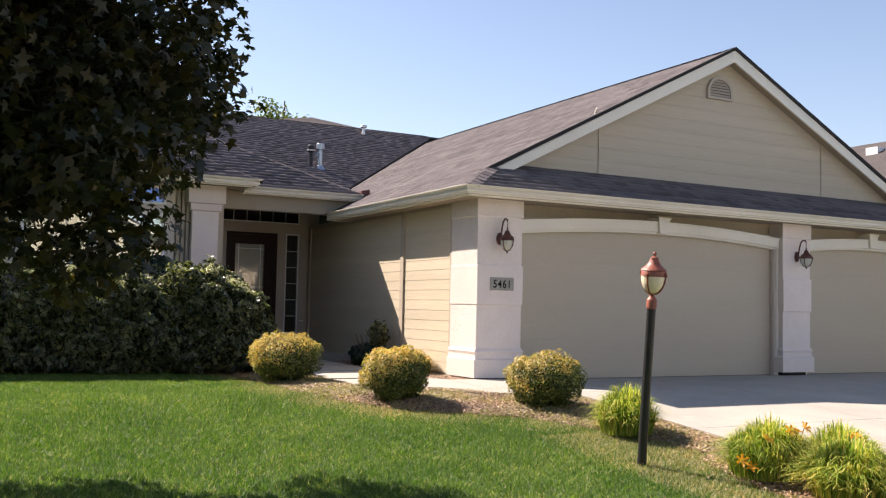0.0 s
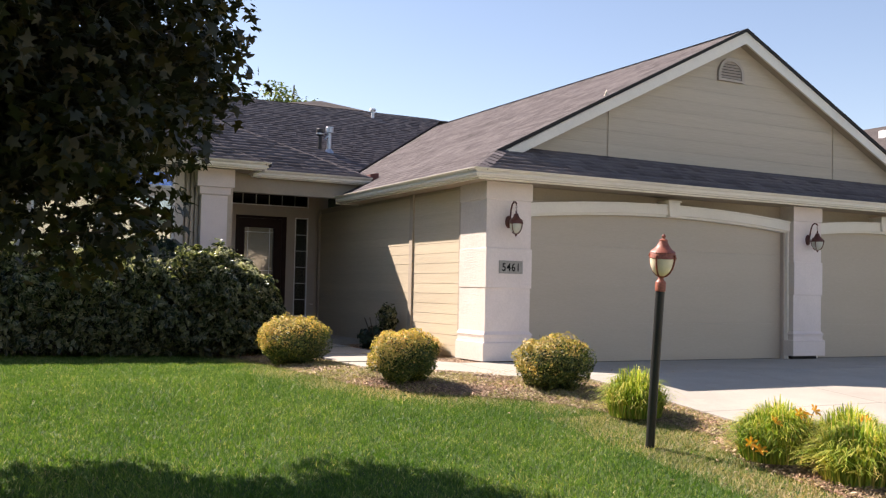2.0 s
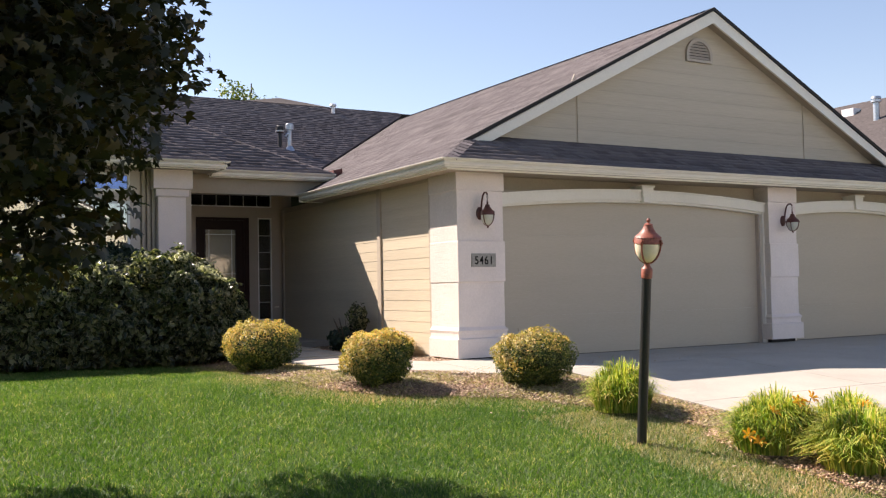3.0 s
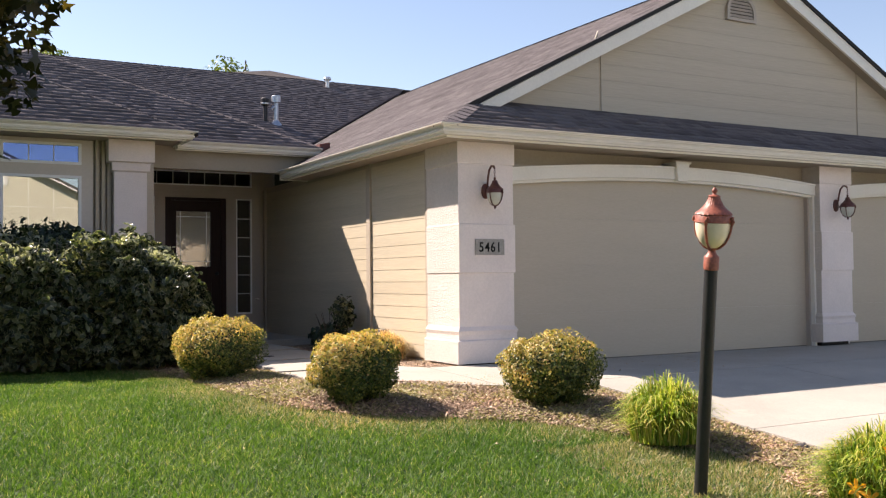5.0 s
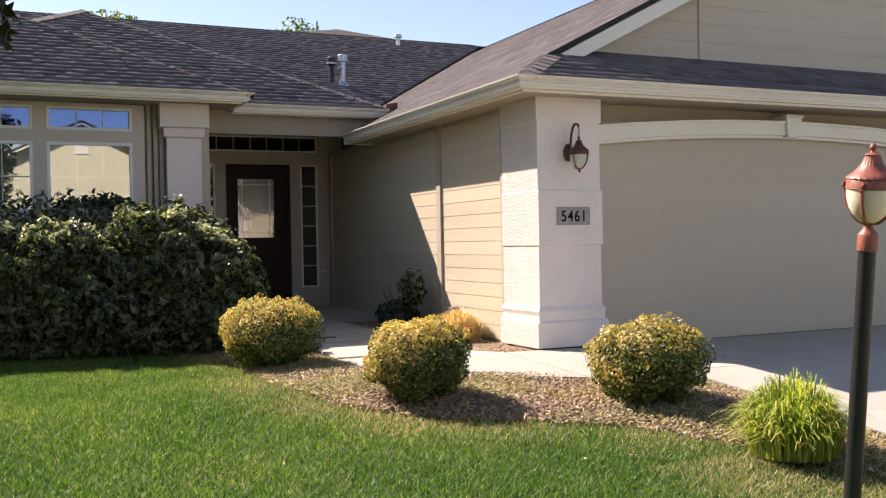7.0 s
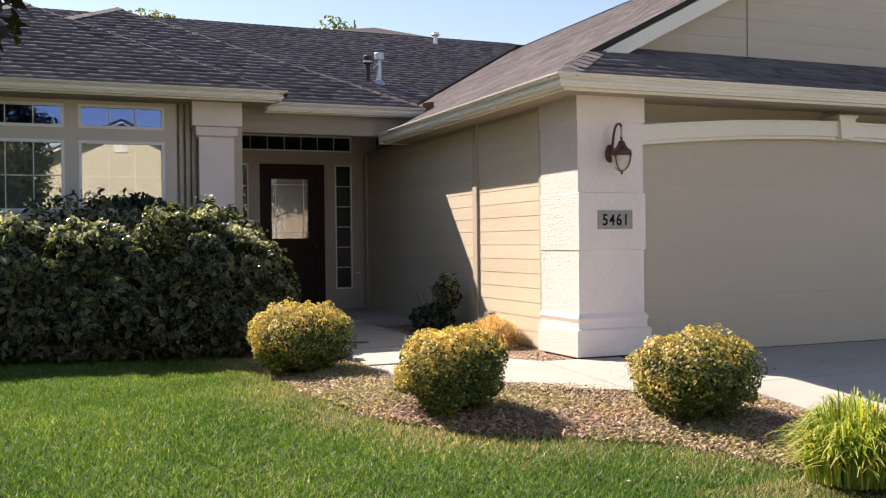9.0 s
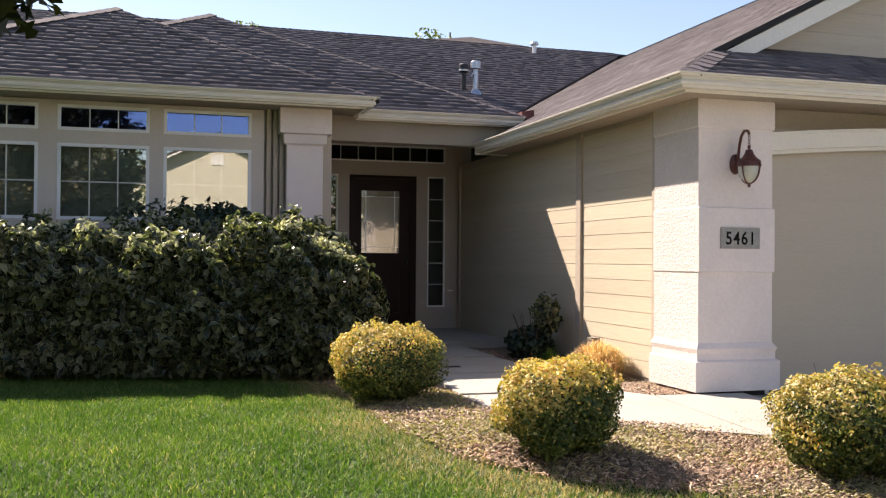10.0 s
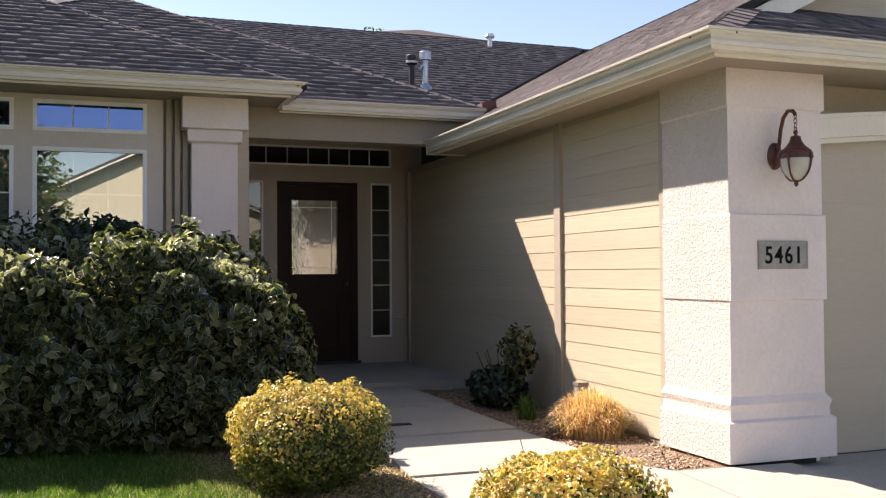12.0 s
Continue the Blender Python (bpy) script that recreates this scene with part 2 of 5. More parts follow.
GRASS = grass_mat("lawn_blade", [(0.0, (0.038, 0.100, 0.012)), (0.5, (0.085, 0.172, 0.022)), (0.91, (0.18, 0.27, 0.06)), (1.0, (0.46, 0.40, 0.20))], 0.4)
DRY_GRASS = grass_mat("dry_lawn_blade", [(0.0, (0.16, 0.17, 0.05)), (0.5, (0.37, 0.31, 0.16)), (1.0, (0.58, 0.47, 0.29))], 0.3)
CHIP, _a, _b, _c = tinted("bark_chip", [(0.0, (0.16, 0.095, 0.062)), (0.5, (0.33, 0.215, 0.135)), (0.90, (0.49, 0.345, 0.22)), (1.0, (0.62, 0.50, 0.37))])
PETAL = leafy("orange_petal", (0.72, 0.26, 0.02), (0.85, 0.38, 0.03), (0.9, 0.5, 0.06), trans=0.35)


# ---- mesh helpers ----
def mesh_of(name, verts, faces, mat=None, smooth=False):
    me = bpy.data.meshes.new(name)
    me.from_pydata([tuple(v) for v in verts], [], [tuple(f) for f in faces])
    if mat:
        me.materials.append(mat)
    if smooth:
        me.shade_smooth()
    return me


def fast_mesh(name, verts, loops, size, mat, rim=None):
    """A mesh of many faces of one size from arrays."""
    me = bpy.data.meshes.new(name)
    n = len(loops) // size
    me.vertices.add(len(verts))
    me.vertices.foreach_set("co", np.ascontiguousarray(verts, np.float32).ravel())
    me.loops.add(len(loops))
    me.loops.foreach_set("vertex_index", np.ascontiguousarray(loops, np.int32))
    me.polygons.add(n)
    me.polygons.foreach_set("loop_start", np.arange(0, n * size, size, dtype=np.int32))
    me.update(calc_edges=True)
    me.materials.append(mat)
    if rim is not None:
        me.attributes.new("rim", "FLOAT", "POINT").data.foreach_set("value", np.ascontiguousarray(rim, np.float32))
    return me


def put(name, me, parent=None, label="", kind="", at=(0, 0, 0)):
    ob = new(name, me)
    ob.location = at
    if parent:
        ob.parent = parent
    return tagged(ob, label, kind=kind)


def part(name, bm, mat, parent=None, label="", kind="", bevel=0.0, smooth=False):
    me = bpy.data.meshes.new(name)
    if bevel:
        bmesh.ops.bevel(bm, geom=[e for e in bm.edges if e.is_manifold and e.calc_face_angle(0) > 0.4], offset=bevel, segments=2, affect="EDGES", profile=0.6)
    bmesh.ops.recalc_face_normals(bm, faces=bm.faces)
    bm.to_mesh(me)
    bm.free()
    me.materials.append(mat)
    if smooth:
        me.shade_smooth()
        me.set_sharp_from_angle(angle=radians(38))
    return put(name, me, parent, label, kind)


def thing(name, at, label, category, group=""):
    ob = new(name)
    ob.location = at
    ob.empty_display_size = 0.1
    return tagged(ob, label, category, group)


def pieces(name, mat, parent, label, *rows, bevel=0.0):
    for r in rows:
        part(name, boxes(r), mat, parent, label, bevel=bevel)


def slab(bm, x0, x1, y0, y1, z0, z1):
    v = [bm.verts.new((x, y, z)) for z in (z0, z1) for x, y in ((x0, y0), (x1, y0), (x1, y1), (x0, y1))]
    for f in ((3, 2, 1, 0), (4, 5, 6, 7), (0, 1, 5, 4), (1, 2, 6, 5), (2, 3, 7, 6), (3, 0, 4, 7)):
        bm.faces.new([v[i] for i in f])
    return bm


def boxes(*rows):
    bm = bmesh.new()
    for r in rows:
        slab(bm, *r)
    return bm


def prism(bm, pts, axis, a, b):
    """pts: outline in the two other axes; extruded from a to b along the axis."""
    def place(p, w):
        return {"x": (w, *p), "y": (p[0], w, p[1]), "z": (*p, w)}[axis]
    lo, hi = [bm.verts.new(place(p, a)) for p in pts], [bm.verts.new(place(p, b)) for p in pts]
    bm.faces.new(lo), bm.faces.new(hi[::-1])
    for i in range(len(pts)):
        bm.faces.new((lo[i], lo[i - 1], hi[i - 1], hi[i]))
    return bm


def sweep(bm, path, profile, caps=True):
    """Sweeps a closed profile of (out, up) along a level path of (x, y, z), mitred; out is to the right of the way."""
    rings = []
    n = len(path)
    for i, (x, y, z) in enumerate(path):
        ds = []
        for a, b in ((i - 1, i), (i, i + 1)):
            if a >= 0 and b < n:
                d = Vector((path[b][0] - path[a][0], path[b][1] - path[a][1])).normalized()
                ds.append(Vector((d.y, -d.x)))
        m = sum(ds, Vector((0, 0))).normalized()
        m = m / max(m.dot(ds[0]), 0.2)
        rings.append([bm.verts.new((x + m.x * o, y + m.y * o, z + u)) for o, u in profile])
    k = len(profile)
    for r, s in zip(rings, rings[1:]):
        for i in range(k):
            bm.faces.new((r[i - 1], r[i], s[i], s[i - 1]))
    if caps:
        bm.faces.new(rings[0]), bm.faces.new(rings[-1][::-1])
    return bm


def lathe(bm, rings, seg=20, at=(0, 0, 0), flutes=0, depth=0.0):
    """Turned shape from (radius, z) pairs, bottom to top."""
    made = []
    for r, z in rings:
        ring = []
        for i in range(seg):
            a = 2 * math.pi * i / seg
            rr = r * (1 - (depth if flutes and i % 2 else 0))
            ring.append(bm.verts.new((at[0] + rr * math.cos(a), at[1] + rr * math.sin(a), at[2] + z)))
        made.append(ring)
    for p, q in zip(made, made[1:]):
        for i in range(seg):
            bm.faces.new((p[i - 1], p[i], q[i], q[i - 1]))
    bm.faces.new(made[0][::-1]), bm.faces.new(made[-1])
    return bm


def tube(bm, pts, radius, seg=8):
    rings = []
    pts = [Vector(p) for p in pts]
    for i, p in enumerate(pts):
        d = (pts[min(i + 1, len(pts) - 1)] - pts[max(i - 1, 0)]).normalized()
        side = d.cross(Vector((0, 0, 1)) if abs(d.z) < 0.9 else Vector((0, 1, 0))).normalized()
        up = side.cross(d)
        r = radius[i] if isinstance(radius, (list, tuple)) else radius
        rings.append([bm.verts.new(p + side * r * math.cos(2 * math.pi * j / seg) + up * r * math.sin(2 * math.pi * j / seg)) for j in range(seg)])
    for a, b in zip(rings, rings[1:]):
        for j in range(seg):
            bm.faces.new((a[j - 1], a[j], b[j], b[j - 1]))
    bm.faces.new(rings[0][::-1]), bm.faces.new(rings[-1])
    return bm


# ---- the lie of the land ----
def ground_z(x, y):
    """Level by the house, falling towards the street."""
    y = np.asarray(y, float)
    z = np.where(y >= 9.5, 0.0, np.where(y >= 3, -(9.5 - y) * 0.085, -0.5525 - (3 - np.maximum(y, -6)) * 0.04))
    return z


def gz(x, y):
    return float(ground_z(x, y))


def bed_edge(x, y):
    """Over zero inside the planting bed, in metres from its edge, roughly."""
    pts = BED
    x, y = np.asarray(x, float), np.asarray(y, float)
    inside = np.zeros(np.broadcast(x, y).shape, bool)
    far = np.full(inside.shape, 1e9)
    for (ax, ay), (bx, by) in zip(pts, pts[1:] + pts[:1]):
        cross = ((ay > y) != (by > y)) & (x < (bx - ax) * (y - ay) / (by - ay + 1e-12) + ax)
        inside ^= cross
        u = np.clip(((x - ax) * (bx - ax) + (y - ay) * (by - ay)) / ((bx - ax) ** 2 + (by - ay) ** 2), 0, 1)
        far = np.minimum(far, np.hypot(x - ax - u * (bx - ax), y - ay - u * (by - ay)))
    return np.where(inside, far, -far)


BED = [(3.6, 14.7), (3.72, 12.6), (3.78, 11.6), (3.8, 10.7), (3.83, 9.8), (3.98, 9.15), (4.35, 8.70), (4.90, 8.38), (5.50, 8.0), (5.88, 7.42), (6.15, 6.75), (6.3, 6.15), (6.05, 5.95), (5.85, 5.4), (5.8, 4.4), (5.9, 3.7), (6.0, 3.3), (6.75, 3.2), (6.75, 9.1), (5.9, 9.1), (4.6, 10.2), (4.5, 14.7)]
# ---- ground, road, drive and walk ----
xs = np.concatenate([[-400, -120, -40, -20], np.arange(-12, 24.1, 0.75), [30, 50, 120, 400]])
ys = np.concatenate([[-400, -120, -60, -30], np.arange(-12, 15.1, 0.5), [20, 30, 60, 120, 400]])
gv = [(x, y, gz(x, y) - 0.03) for y in ys for x in xs]
nx = len(xs)
gf = [(j * nx + i, j * nx + i + 1, (j + 1) * nx + i + 1, (j + 1) * nx + i) for j in range(len(ys) - 1) for i in range(nx - 1)]
put("ground", mesh_of("ground", gv, gf, TURF, True), label="green turf ground falling gently to the street", kind="structure")

bm = bmesh.new()
prism(bm, [(-14.0, -0.93), (-7.0, -0.93), (-7.0, -0.90), (-14.0, -0.90)], "x", -60, 80)
part("road", bm, ASPHALT, label="dark asphalt street", kind="structure")
kerb = part("kerb", boxes((-60, 80, -7.0, -6.75, -0.95, -0.82)), CONCRETE, label="pale concrete kerb along the street", kind="structure")


def sheet(name, outline, lift, thick, mat, label, parent=None, kind="", sink=0.0):
    """A level-sided slab that follows the lie of the land."""
    b = bmesh.new()
    fall = lambda y: sink * max(y - 9.06, 0.0) / 1.84
    top = [b.verts.new((x, y, gz(x, y) + lift - fall(y))) for x, y in outline]
    low = [b.verts.new((x, y, gz(x, y) + lift - fall(y) - thick)) for x, y in outline]
    b.faces.new(top), b.faces.new(low[::-1])
    for i in range(len(outline)):
        b.faces.new((top[i - 1], low[i - 1], low[i], top[i]))
    bmesh.ops.triangulate(b, faces=[f for f in b.faces if len(f.verts) > 4])
    return part(name, b, mat, parent, label, kind)


drive = thing("driveway", (0, 0, 0), "wide pale concrete driveway with sawn joints before the garage", "driveway")
drive["kind"] = "structure"
rows_y = [10.9, 9.05, 7.0, 5.0, 3.0, 0.5, -2.0, -4.5, -6.75]
cols_x = [6.75, 9.3, 12.2, 14.8, 17.4]
for y1, y0 in zip(rows_y, rows_y[1:]):
    for x0, x1 in zip(cols_x, cols_x[1:]):
        sheet("slab", [(x0 + 0.005, y0 + 0.005), (x1 - 0.005, y0 + 0.005), (x1 - 0.005, y1 - 0.005), (x0 + 0.005, y1 - 0.005)], 0.02, 0.12, CONCRETE, "", drive, sink=0.038)

path_walk = thing("front_walk", (0, 0, 0), "pale concrete front walk that curves from the driveway to the porch", "walkway")
path_walk["kind"] = "structure"
WALK = [
    [(5.9, 9.08), (6.74, 8.98), (6.74, 10.55), (5.98, 10.60)],
    [(4.52, 10.25), (4.9, 9.72), (5.35, 9.33), (5.89, 9.08), (5.97, 10.60), (5.78, 10.95), (4.5, 10.97)],
    [(4.5, 10.98), (5.78, 10.96), (5.70, 12.2), (4.62, 12.2)],
    [(4.62, 12.21), (5.70, 12.21), (5.70, 13.5), (4.62, 13.5)],
    [(4.62, 13.51), (5.70, 13.51), (5.70, 14.85), (4.62, 14.85)],
]
for i, o in enumerate(WALK):
    sheet("slab", o, 0.025 + 0.012 * max(0, i - 1), 0.14, CONCRETE, "", path_walk)
part("porch_floor", boxes((4.15, 6.42, 14.86, 17.0, -0.1, 0.10)), CONCRETE, label="shaded concrete porch floor before the entry", kind="structure", bevel=0.01)
part("threshold", boxes((4.8, 5.8, 16.9, 17.06, 0.10, 0.135)), BLACK_METAL, label="dark threshold under the front door", kind="structure")

b = bmesh.new()
fx = np.arange(3.0, 7.0, 0.12)
fy = np.arange(3.0, 14.8, 0.12)
grid = {}
for j, y in enumerate(fy):
    for i, x in enumerate(fx):
        if float(bed_edge(x, y)) > -0.13:
            hump = min(max(float(bed_edge(x, y)), -0.13), 0.2)
            grid[i, j] = b.verts.new((x, y, gz(x, y) + hump * 0.12 + 0.012 * noise.noise((x * 3, y * 3, 0)) - 0.012))
for (i, j), v in list(grid.items()):
    q = [grid.get(k) for k in ((i, j), (i + 1, j), (i + 1, j + 1), (i, j + 1))]
    if all(q):
        b.faces.new(q)
part("planting_bed", b, SOIL, label="reddish bark mulch bed between lawn and walk", kind="structure", smooth=True)
b = bmesh.new()
quad = [(5.72, 10.5), (6.40, 10.5), (6.42, 14.8), (5.72, 14.8)]
vs = [b.verts.new((x, y, 0.0)) for x, y in quad]
b.faces.new(vs)
bmesh.ops.subdivide_edges(b, edges=b.edges, cuts=14, use_grid_fill=True)
for v in b.verts:
    v.co.z += 0.02 * noise.noise(v.co * 4) + 0.01
part("side_bed", b, SOIL, label="narrow strip of mulch between the walk and the garage wall", kind="structure", smooth=True)

# ---- house ----
house = thing("house", (0, 0, 0), "single-storey beige house with grey shingle roofs and stucco piers", "house")
SX, WY, DY = 6.40, 14.9, 16.98


def piece(name, bm, mat, label="", bevel=0.0, smooth=False, parent=None):
    return part(name, bm, mat, parent or house, label, bevel=bevel, smooth=smooth)


garage_side = piece("wall", boxes((SX + 0.02, SX + 0.2, 11.3, 17.2, -0.1, 2.42)), BEIGE, "beige garage side wall clad in lap boards")
piece("wall", boxes((7.0, 12.0, 10.9, 11.1, 2.05, 2.42), (12.5, 15.7, 10.9, 11.1, 2.05, 2.42)), BEIGE, "beige garage front wall over the doors")
piece("wall", boxes((16.1, 16.3, 10.9, 26, -0.1, 2.42)), BEIGE, "beige far garage wall")
piece("wall", boxes((6.62, 16.1, 17.0, 17.2, -0.1, 2.42)), ROOM, "garage back wall")
gable_pts = [(6.95, 2.93), (15.59, 2.93), (11.27, 5.05)]
gable = piece("wall", prism(bmesh.new(), gable_pts, "y", 11.22, 11.34), BEIGE, "beige gable wall of wide boards")
WX0, WX1 = -1.2, 4.2
wing = []
wing.append((WX0, 0.11, WY + 0.04, WY + 0.2, -0.1, 2.78))
wing.append((1.09, 1.20, WY + 0.04, WY + 0.2, 1.44, 2.78))
wing.append((2.18, 2.29, WY + 0.04, WY + 0.2, 1.44, 2.78))
wing.append((3.26, WX1, WY + 0.04, WY + 0.2, -0.1, 2.78))
wing.append((0.11, 3.26, WY + 0.04, WY + 0.2, -0.1, 1.44))
for a, c in ((0.11, 1.09), (1.20, 2.18), (2.29, 3.26)):
    wing.append((a, c, WY + 0.04, WY + 0.2, 2.33, 2.40))
    wing.append((a, c, WY + 0.04, WY + 0.2, 2.74, 2.78))
pieces("wall", SIDING_X, house, "beige front wall of the left wing", *wing)
piece("wall", boxes((WX1 - 0.2, WX1, WY + 0.2, 17.1, -0.1, 2.78)), BEIGE, "beige wing wall beside the porch")
piece("wall", boxes((WX0, WX0 + 0.2, WY + 0.2, 26, -0.1, 2.78), (WX0 - 0.6, WX0, 14.94, 15.1, -0.1, 2.78)), BEIGE, "beige outer wing wall")
entry = []
entry.append((WX1, 4.43, DY + 0.03, DY + 0.2, 0, 2.78))
entry.append((4.43, 6.2, DY + 0.03, DY + 0.2, 2.66, 2.78))
entry.append((6.2, 6.6, DY + 0.03, DY + 0.2, 0, 2.78))
entry.append((4.66, 4.82, DY + 0.03, DY + 0.2, 0, 2.24))
entry.append((5.78, 5.94, DY + 0.03, DY + 0.2, 0, 2.24))
entry.append((4.43, 6.2, DY + 0.03, DY + 0.2, 2.24, 2.43))
entry.append((4.43, 4.66, DY + 0.03, DY + 0.2, 0, 0.40))
entry.append((5.94, 6.2, DY + 0.03, DY + 0.2, 0, 0.40))
pieces("wall", BEIGE, house, "beige entry wall at the back of the porch", *entry)
piece("wall", boxes((WX0, 16.3, 26.0, 26.2, -0.1, 2.78)), BEIGE, "beige rear wall")
piece("beam", boxes((4.2, 6.5, 15.045, 15.22, 2.46, 2.80)), SOFFIT, "beige beam over the porch opening", bevel=0.006)
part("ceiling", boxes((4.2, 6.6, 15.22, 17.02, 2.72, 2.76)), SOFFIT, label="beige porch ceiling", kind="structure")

# lap boards of the garage side wall
board_h = 0.143
for y0, y1 in ((11.40, 12.85), (12.98, 16.96)):
    me = mesh_of("board", [(0, y0, 0), (0, y1, 0), (0, y1, board_h), (0, y0, board_h), (-0.0062, y0, 0), (-0.0062, y1, 0), (-0.003, y1, board_h - 0.001), (-0.003, y0, board_h - 0.001)],
                 [(4, 5, 6, 7), (0, 1, 5, 4), (3, 7, 6, 2), (0, 4, 7, 3), (1, 2, 6, 5)], SIDING)
    for k in range(16):
        put("board", me, garage_side, at=(SX + 0.016, 0, 0.04 + k * board_h))
piece("batten", boxes((SX - 0.014, SX + 0.03, 12.86, 12.97, 0.02, 2.38)), BEIGE, "beige vertical batten on the side wall", bevel=0.003)
piece("batten", boxes((SX - 0.014, SX + 0.03, 11.33, 11.395, 0.02, 2.38)), BEIGE, bevel=0.003)
piece("batten", boxes((SX - 0.014, SX + 0.03, 16.88, 16.96, 0.1, 2.38)), BEIGE, bevel=0.003)

# wide boards and seams of the gable
slope = 2.12 / 4.32
for a, c in ((6.97, 8.72), (8.755, 13.46), (13.495, 15.57)):
    z = 2.95
    while z < 5.03:
        top = min(z + 0.198, 5.03)
        lo, hi = (6.95 + (z - 2.93) / slope, 15.59 - (z - 2.93) / slope), (6.95 + (top - 2.93) / slope, 15.59 - (top - 2.93) / slope)
        p = [(max(a, lo[0]), z), (min(c, lo[1]), z), (min(c, hi[1]), top), (max(a, hi[0]), top)]
        if p[1][0] - p[0][0] > 0.05:
            if p[2][0] - p[3][0] < 0.01:
                xm = min(max((p[2][0] + p[3][0]) / 2, p[0][0]), p[1][0])
                p = p[:2] + [(xm, top)]
            bb = prism(bmesh.new(), p, "y", 11.207, 11.221)
            part("board", bb, SIDING_X, gable)
        z += 0.2


def pier(x0, x1, y0, y1, rings, label, front=STUCCO_SMOOTH_SHADE_LIFTED):
    """A square stucco pier from (height, how far proud) pairs."""
    b = bmesh.new()
    made = []
    side = lambda z: 0.35 if 0.9 < z < 1.6 else 1.0
    for z, o in rings:
        made.append([b.verts.new(p) for p in ((x0 - o * side(z), y0 - o, z), (x1 + o * side(z), y0 - o, z), (x1 + o * side(z), y1, z), (x0 - o * side(z), y1, z))])
    for p, q in zip(made, made[1:]):
        for i in range(4):
            b.faces.new((p[i - 1], p[i], q[i], q[i - 1]))
    b.faces.new(made[0][::-1]), b.faces.new(made[-1])
    ob = piece("pier", b, front, label)
    # West faces take the rough stucco darkened against the sun
    ob.data.materials.append(STUCCO_SUN_DIMMED)
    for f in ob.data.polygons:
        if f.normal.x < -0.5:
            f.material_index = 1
    return ob


GP = [(0.035, 0.045), (0.27, 0.045), (0.285, 0.02), (0.335, 0.018), (0.375, 0.030), (0.40, 0.012), (0.42, 0.0), (0.985, 0.0), (0.99, 0.022), (1.50, 0.022), (1.505, 0.0), (2.14, 0.0), (2.15, 0.014), (2.38, 0.014)]
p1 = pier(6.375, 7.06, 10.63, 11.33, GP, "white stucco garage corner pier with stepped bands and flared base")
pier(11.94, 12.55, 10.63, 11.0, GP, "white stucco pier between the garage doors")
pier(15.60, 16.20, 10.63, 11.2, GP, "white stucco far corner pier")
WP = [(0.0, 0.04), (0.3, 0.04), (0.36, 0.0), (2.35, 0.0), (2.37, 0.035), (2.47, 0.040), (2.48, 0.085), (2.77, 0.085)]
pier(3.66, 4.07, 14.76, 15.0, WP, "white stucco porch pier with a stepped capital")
for x0, x1, y0, y1 in ((6.42, 7.03, 10.68, 11.2), (11.98, 12.51, 10.68, 11.0), (15.64, 16.16, 10.68, 11.2)):
    piece("pier_footing", boxes((x0, x1, y0, y1, -0.12, 0.034)), FLASHING)

# garage doors, arched trim and keystones
for x0, x1, rows, colsn in ((7.06, 11.94, 4, 1), (12.55, 15.60, 4, 1)):
    door = piece("garage_door", boxes((x0, x1, 10.875, 10.91, -0.03, 2.2)), DOOR_STEEL, "beige sectional garage door, closed")
    h = 2.15 / rows
    for r in range(rows):
        z0 = -0.012 + r * h
        part("panel", boxes((x0 + 0.005, x1 - 0.005, 10.842, 10.876, z0 + 0.0006, z0 + h - 0.0006)), DOOR_STEEL, door, bevel=0.0015)
    part("bottom_seal", boxes((x0, x1, 10.838, 10.874, -0.05, -0.013)), BLACK_METAL, door, "black rubber seal")
    cx, half = (x0 + x1) / 2, (x1 - x0) / 2
    rise = 0.12 if half > 2 else 0.09
    b = bmesh.new()
    for o, y0, y1, lo, hi in ((0, 10.70, 10.93, 0.03, 0.17), (0, 10.74, 10.9, 0.0, 0.035), (0, 10.685, 10.93, 0.155, 0.18)):
        n = 28
        ring = []
        for i in range(n + 1):
            x = x0 + 0.001 + (x1 - x0 - 0.002) * i / n
            u = (x - cx) / half
            flat = max(0.0, 1 - u * u)
            z = 1.955 + rise * flat
            ring.append([b.verts.new(p) for p in ((x, y0, z + lo), (x, y0, z + hi), (x, y1, z + hi), (x, y1, z + lo))])
        for p, q in zip(ring, ring[1:]):
            for i in range(4):
                b.faces.new((p[i - 1], p[i], q[i], q[i - 1]))
        b.faces.new(ring[0][::-1]), b.faces.new(ring[-1])
    piece("door_trim", b, TRIM, "white arched trim over the garage door")
    piece("keystone", prism(bmesh.new(), [(cx - 0.03, 2.08), (cx + 0.12, 2.08), (cx + 0.155, 2.305), (cx - 0.055, 2.305)], "y", 10.655, 10.9), TRIM, "white keystone", bevel=0.008)
    piece("keystone_cap", boxes((cx - 0.07, cx + 0.17, 10.64, 10.9, 2.29, 2.315)), TRIM)
    for xa, xb in ((x0, x0 + 0.035), (x1 - 0.035, x1)):
        piece("jamb", boxes((xa, xb, 10.72, 10.86, -0.02, 2.0)), TRIM)
        piece("jamb", boxes((xa + (0.03 if xa == x0 else -0.03), xb + (0.03 if xa == x0 else -0.03), 10.78, 10.85, -0.02, 2.0)), ENTRY)

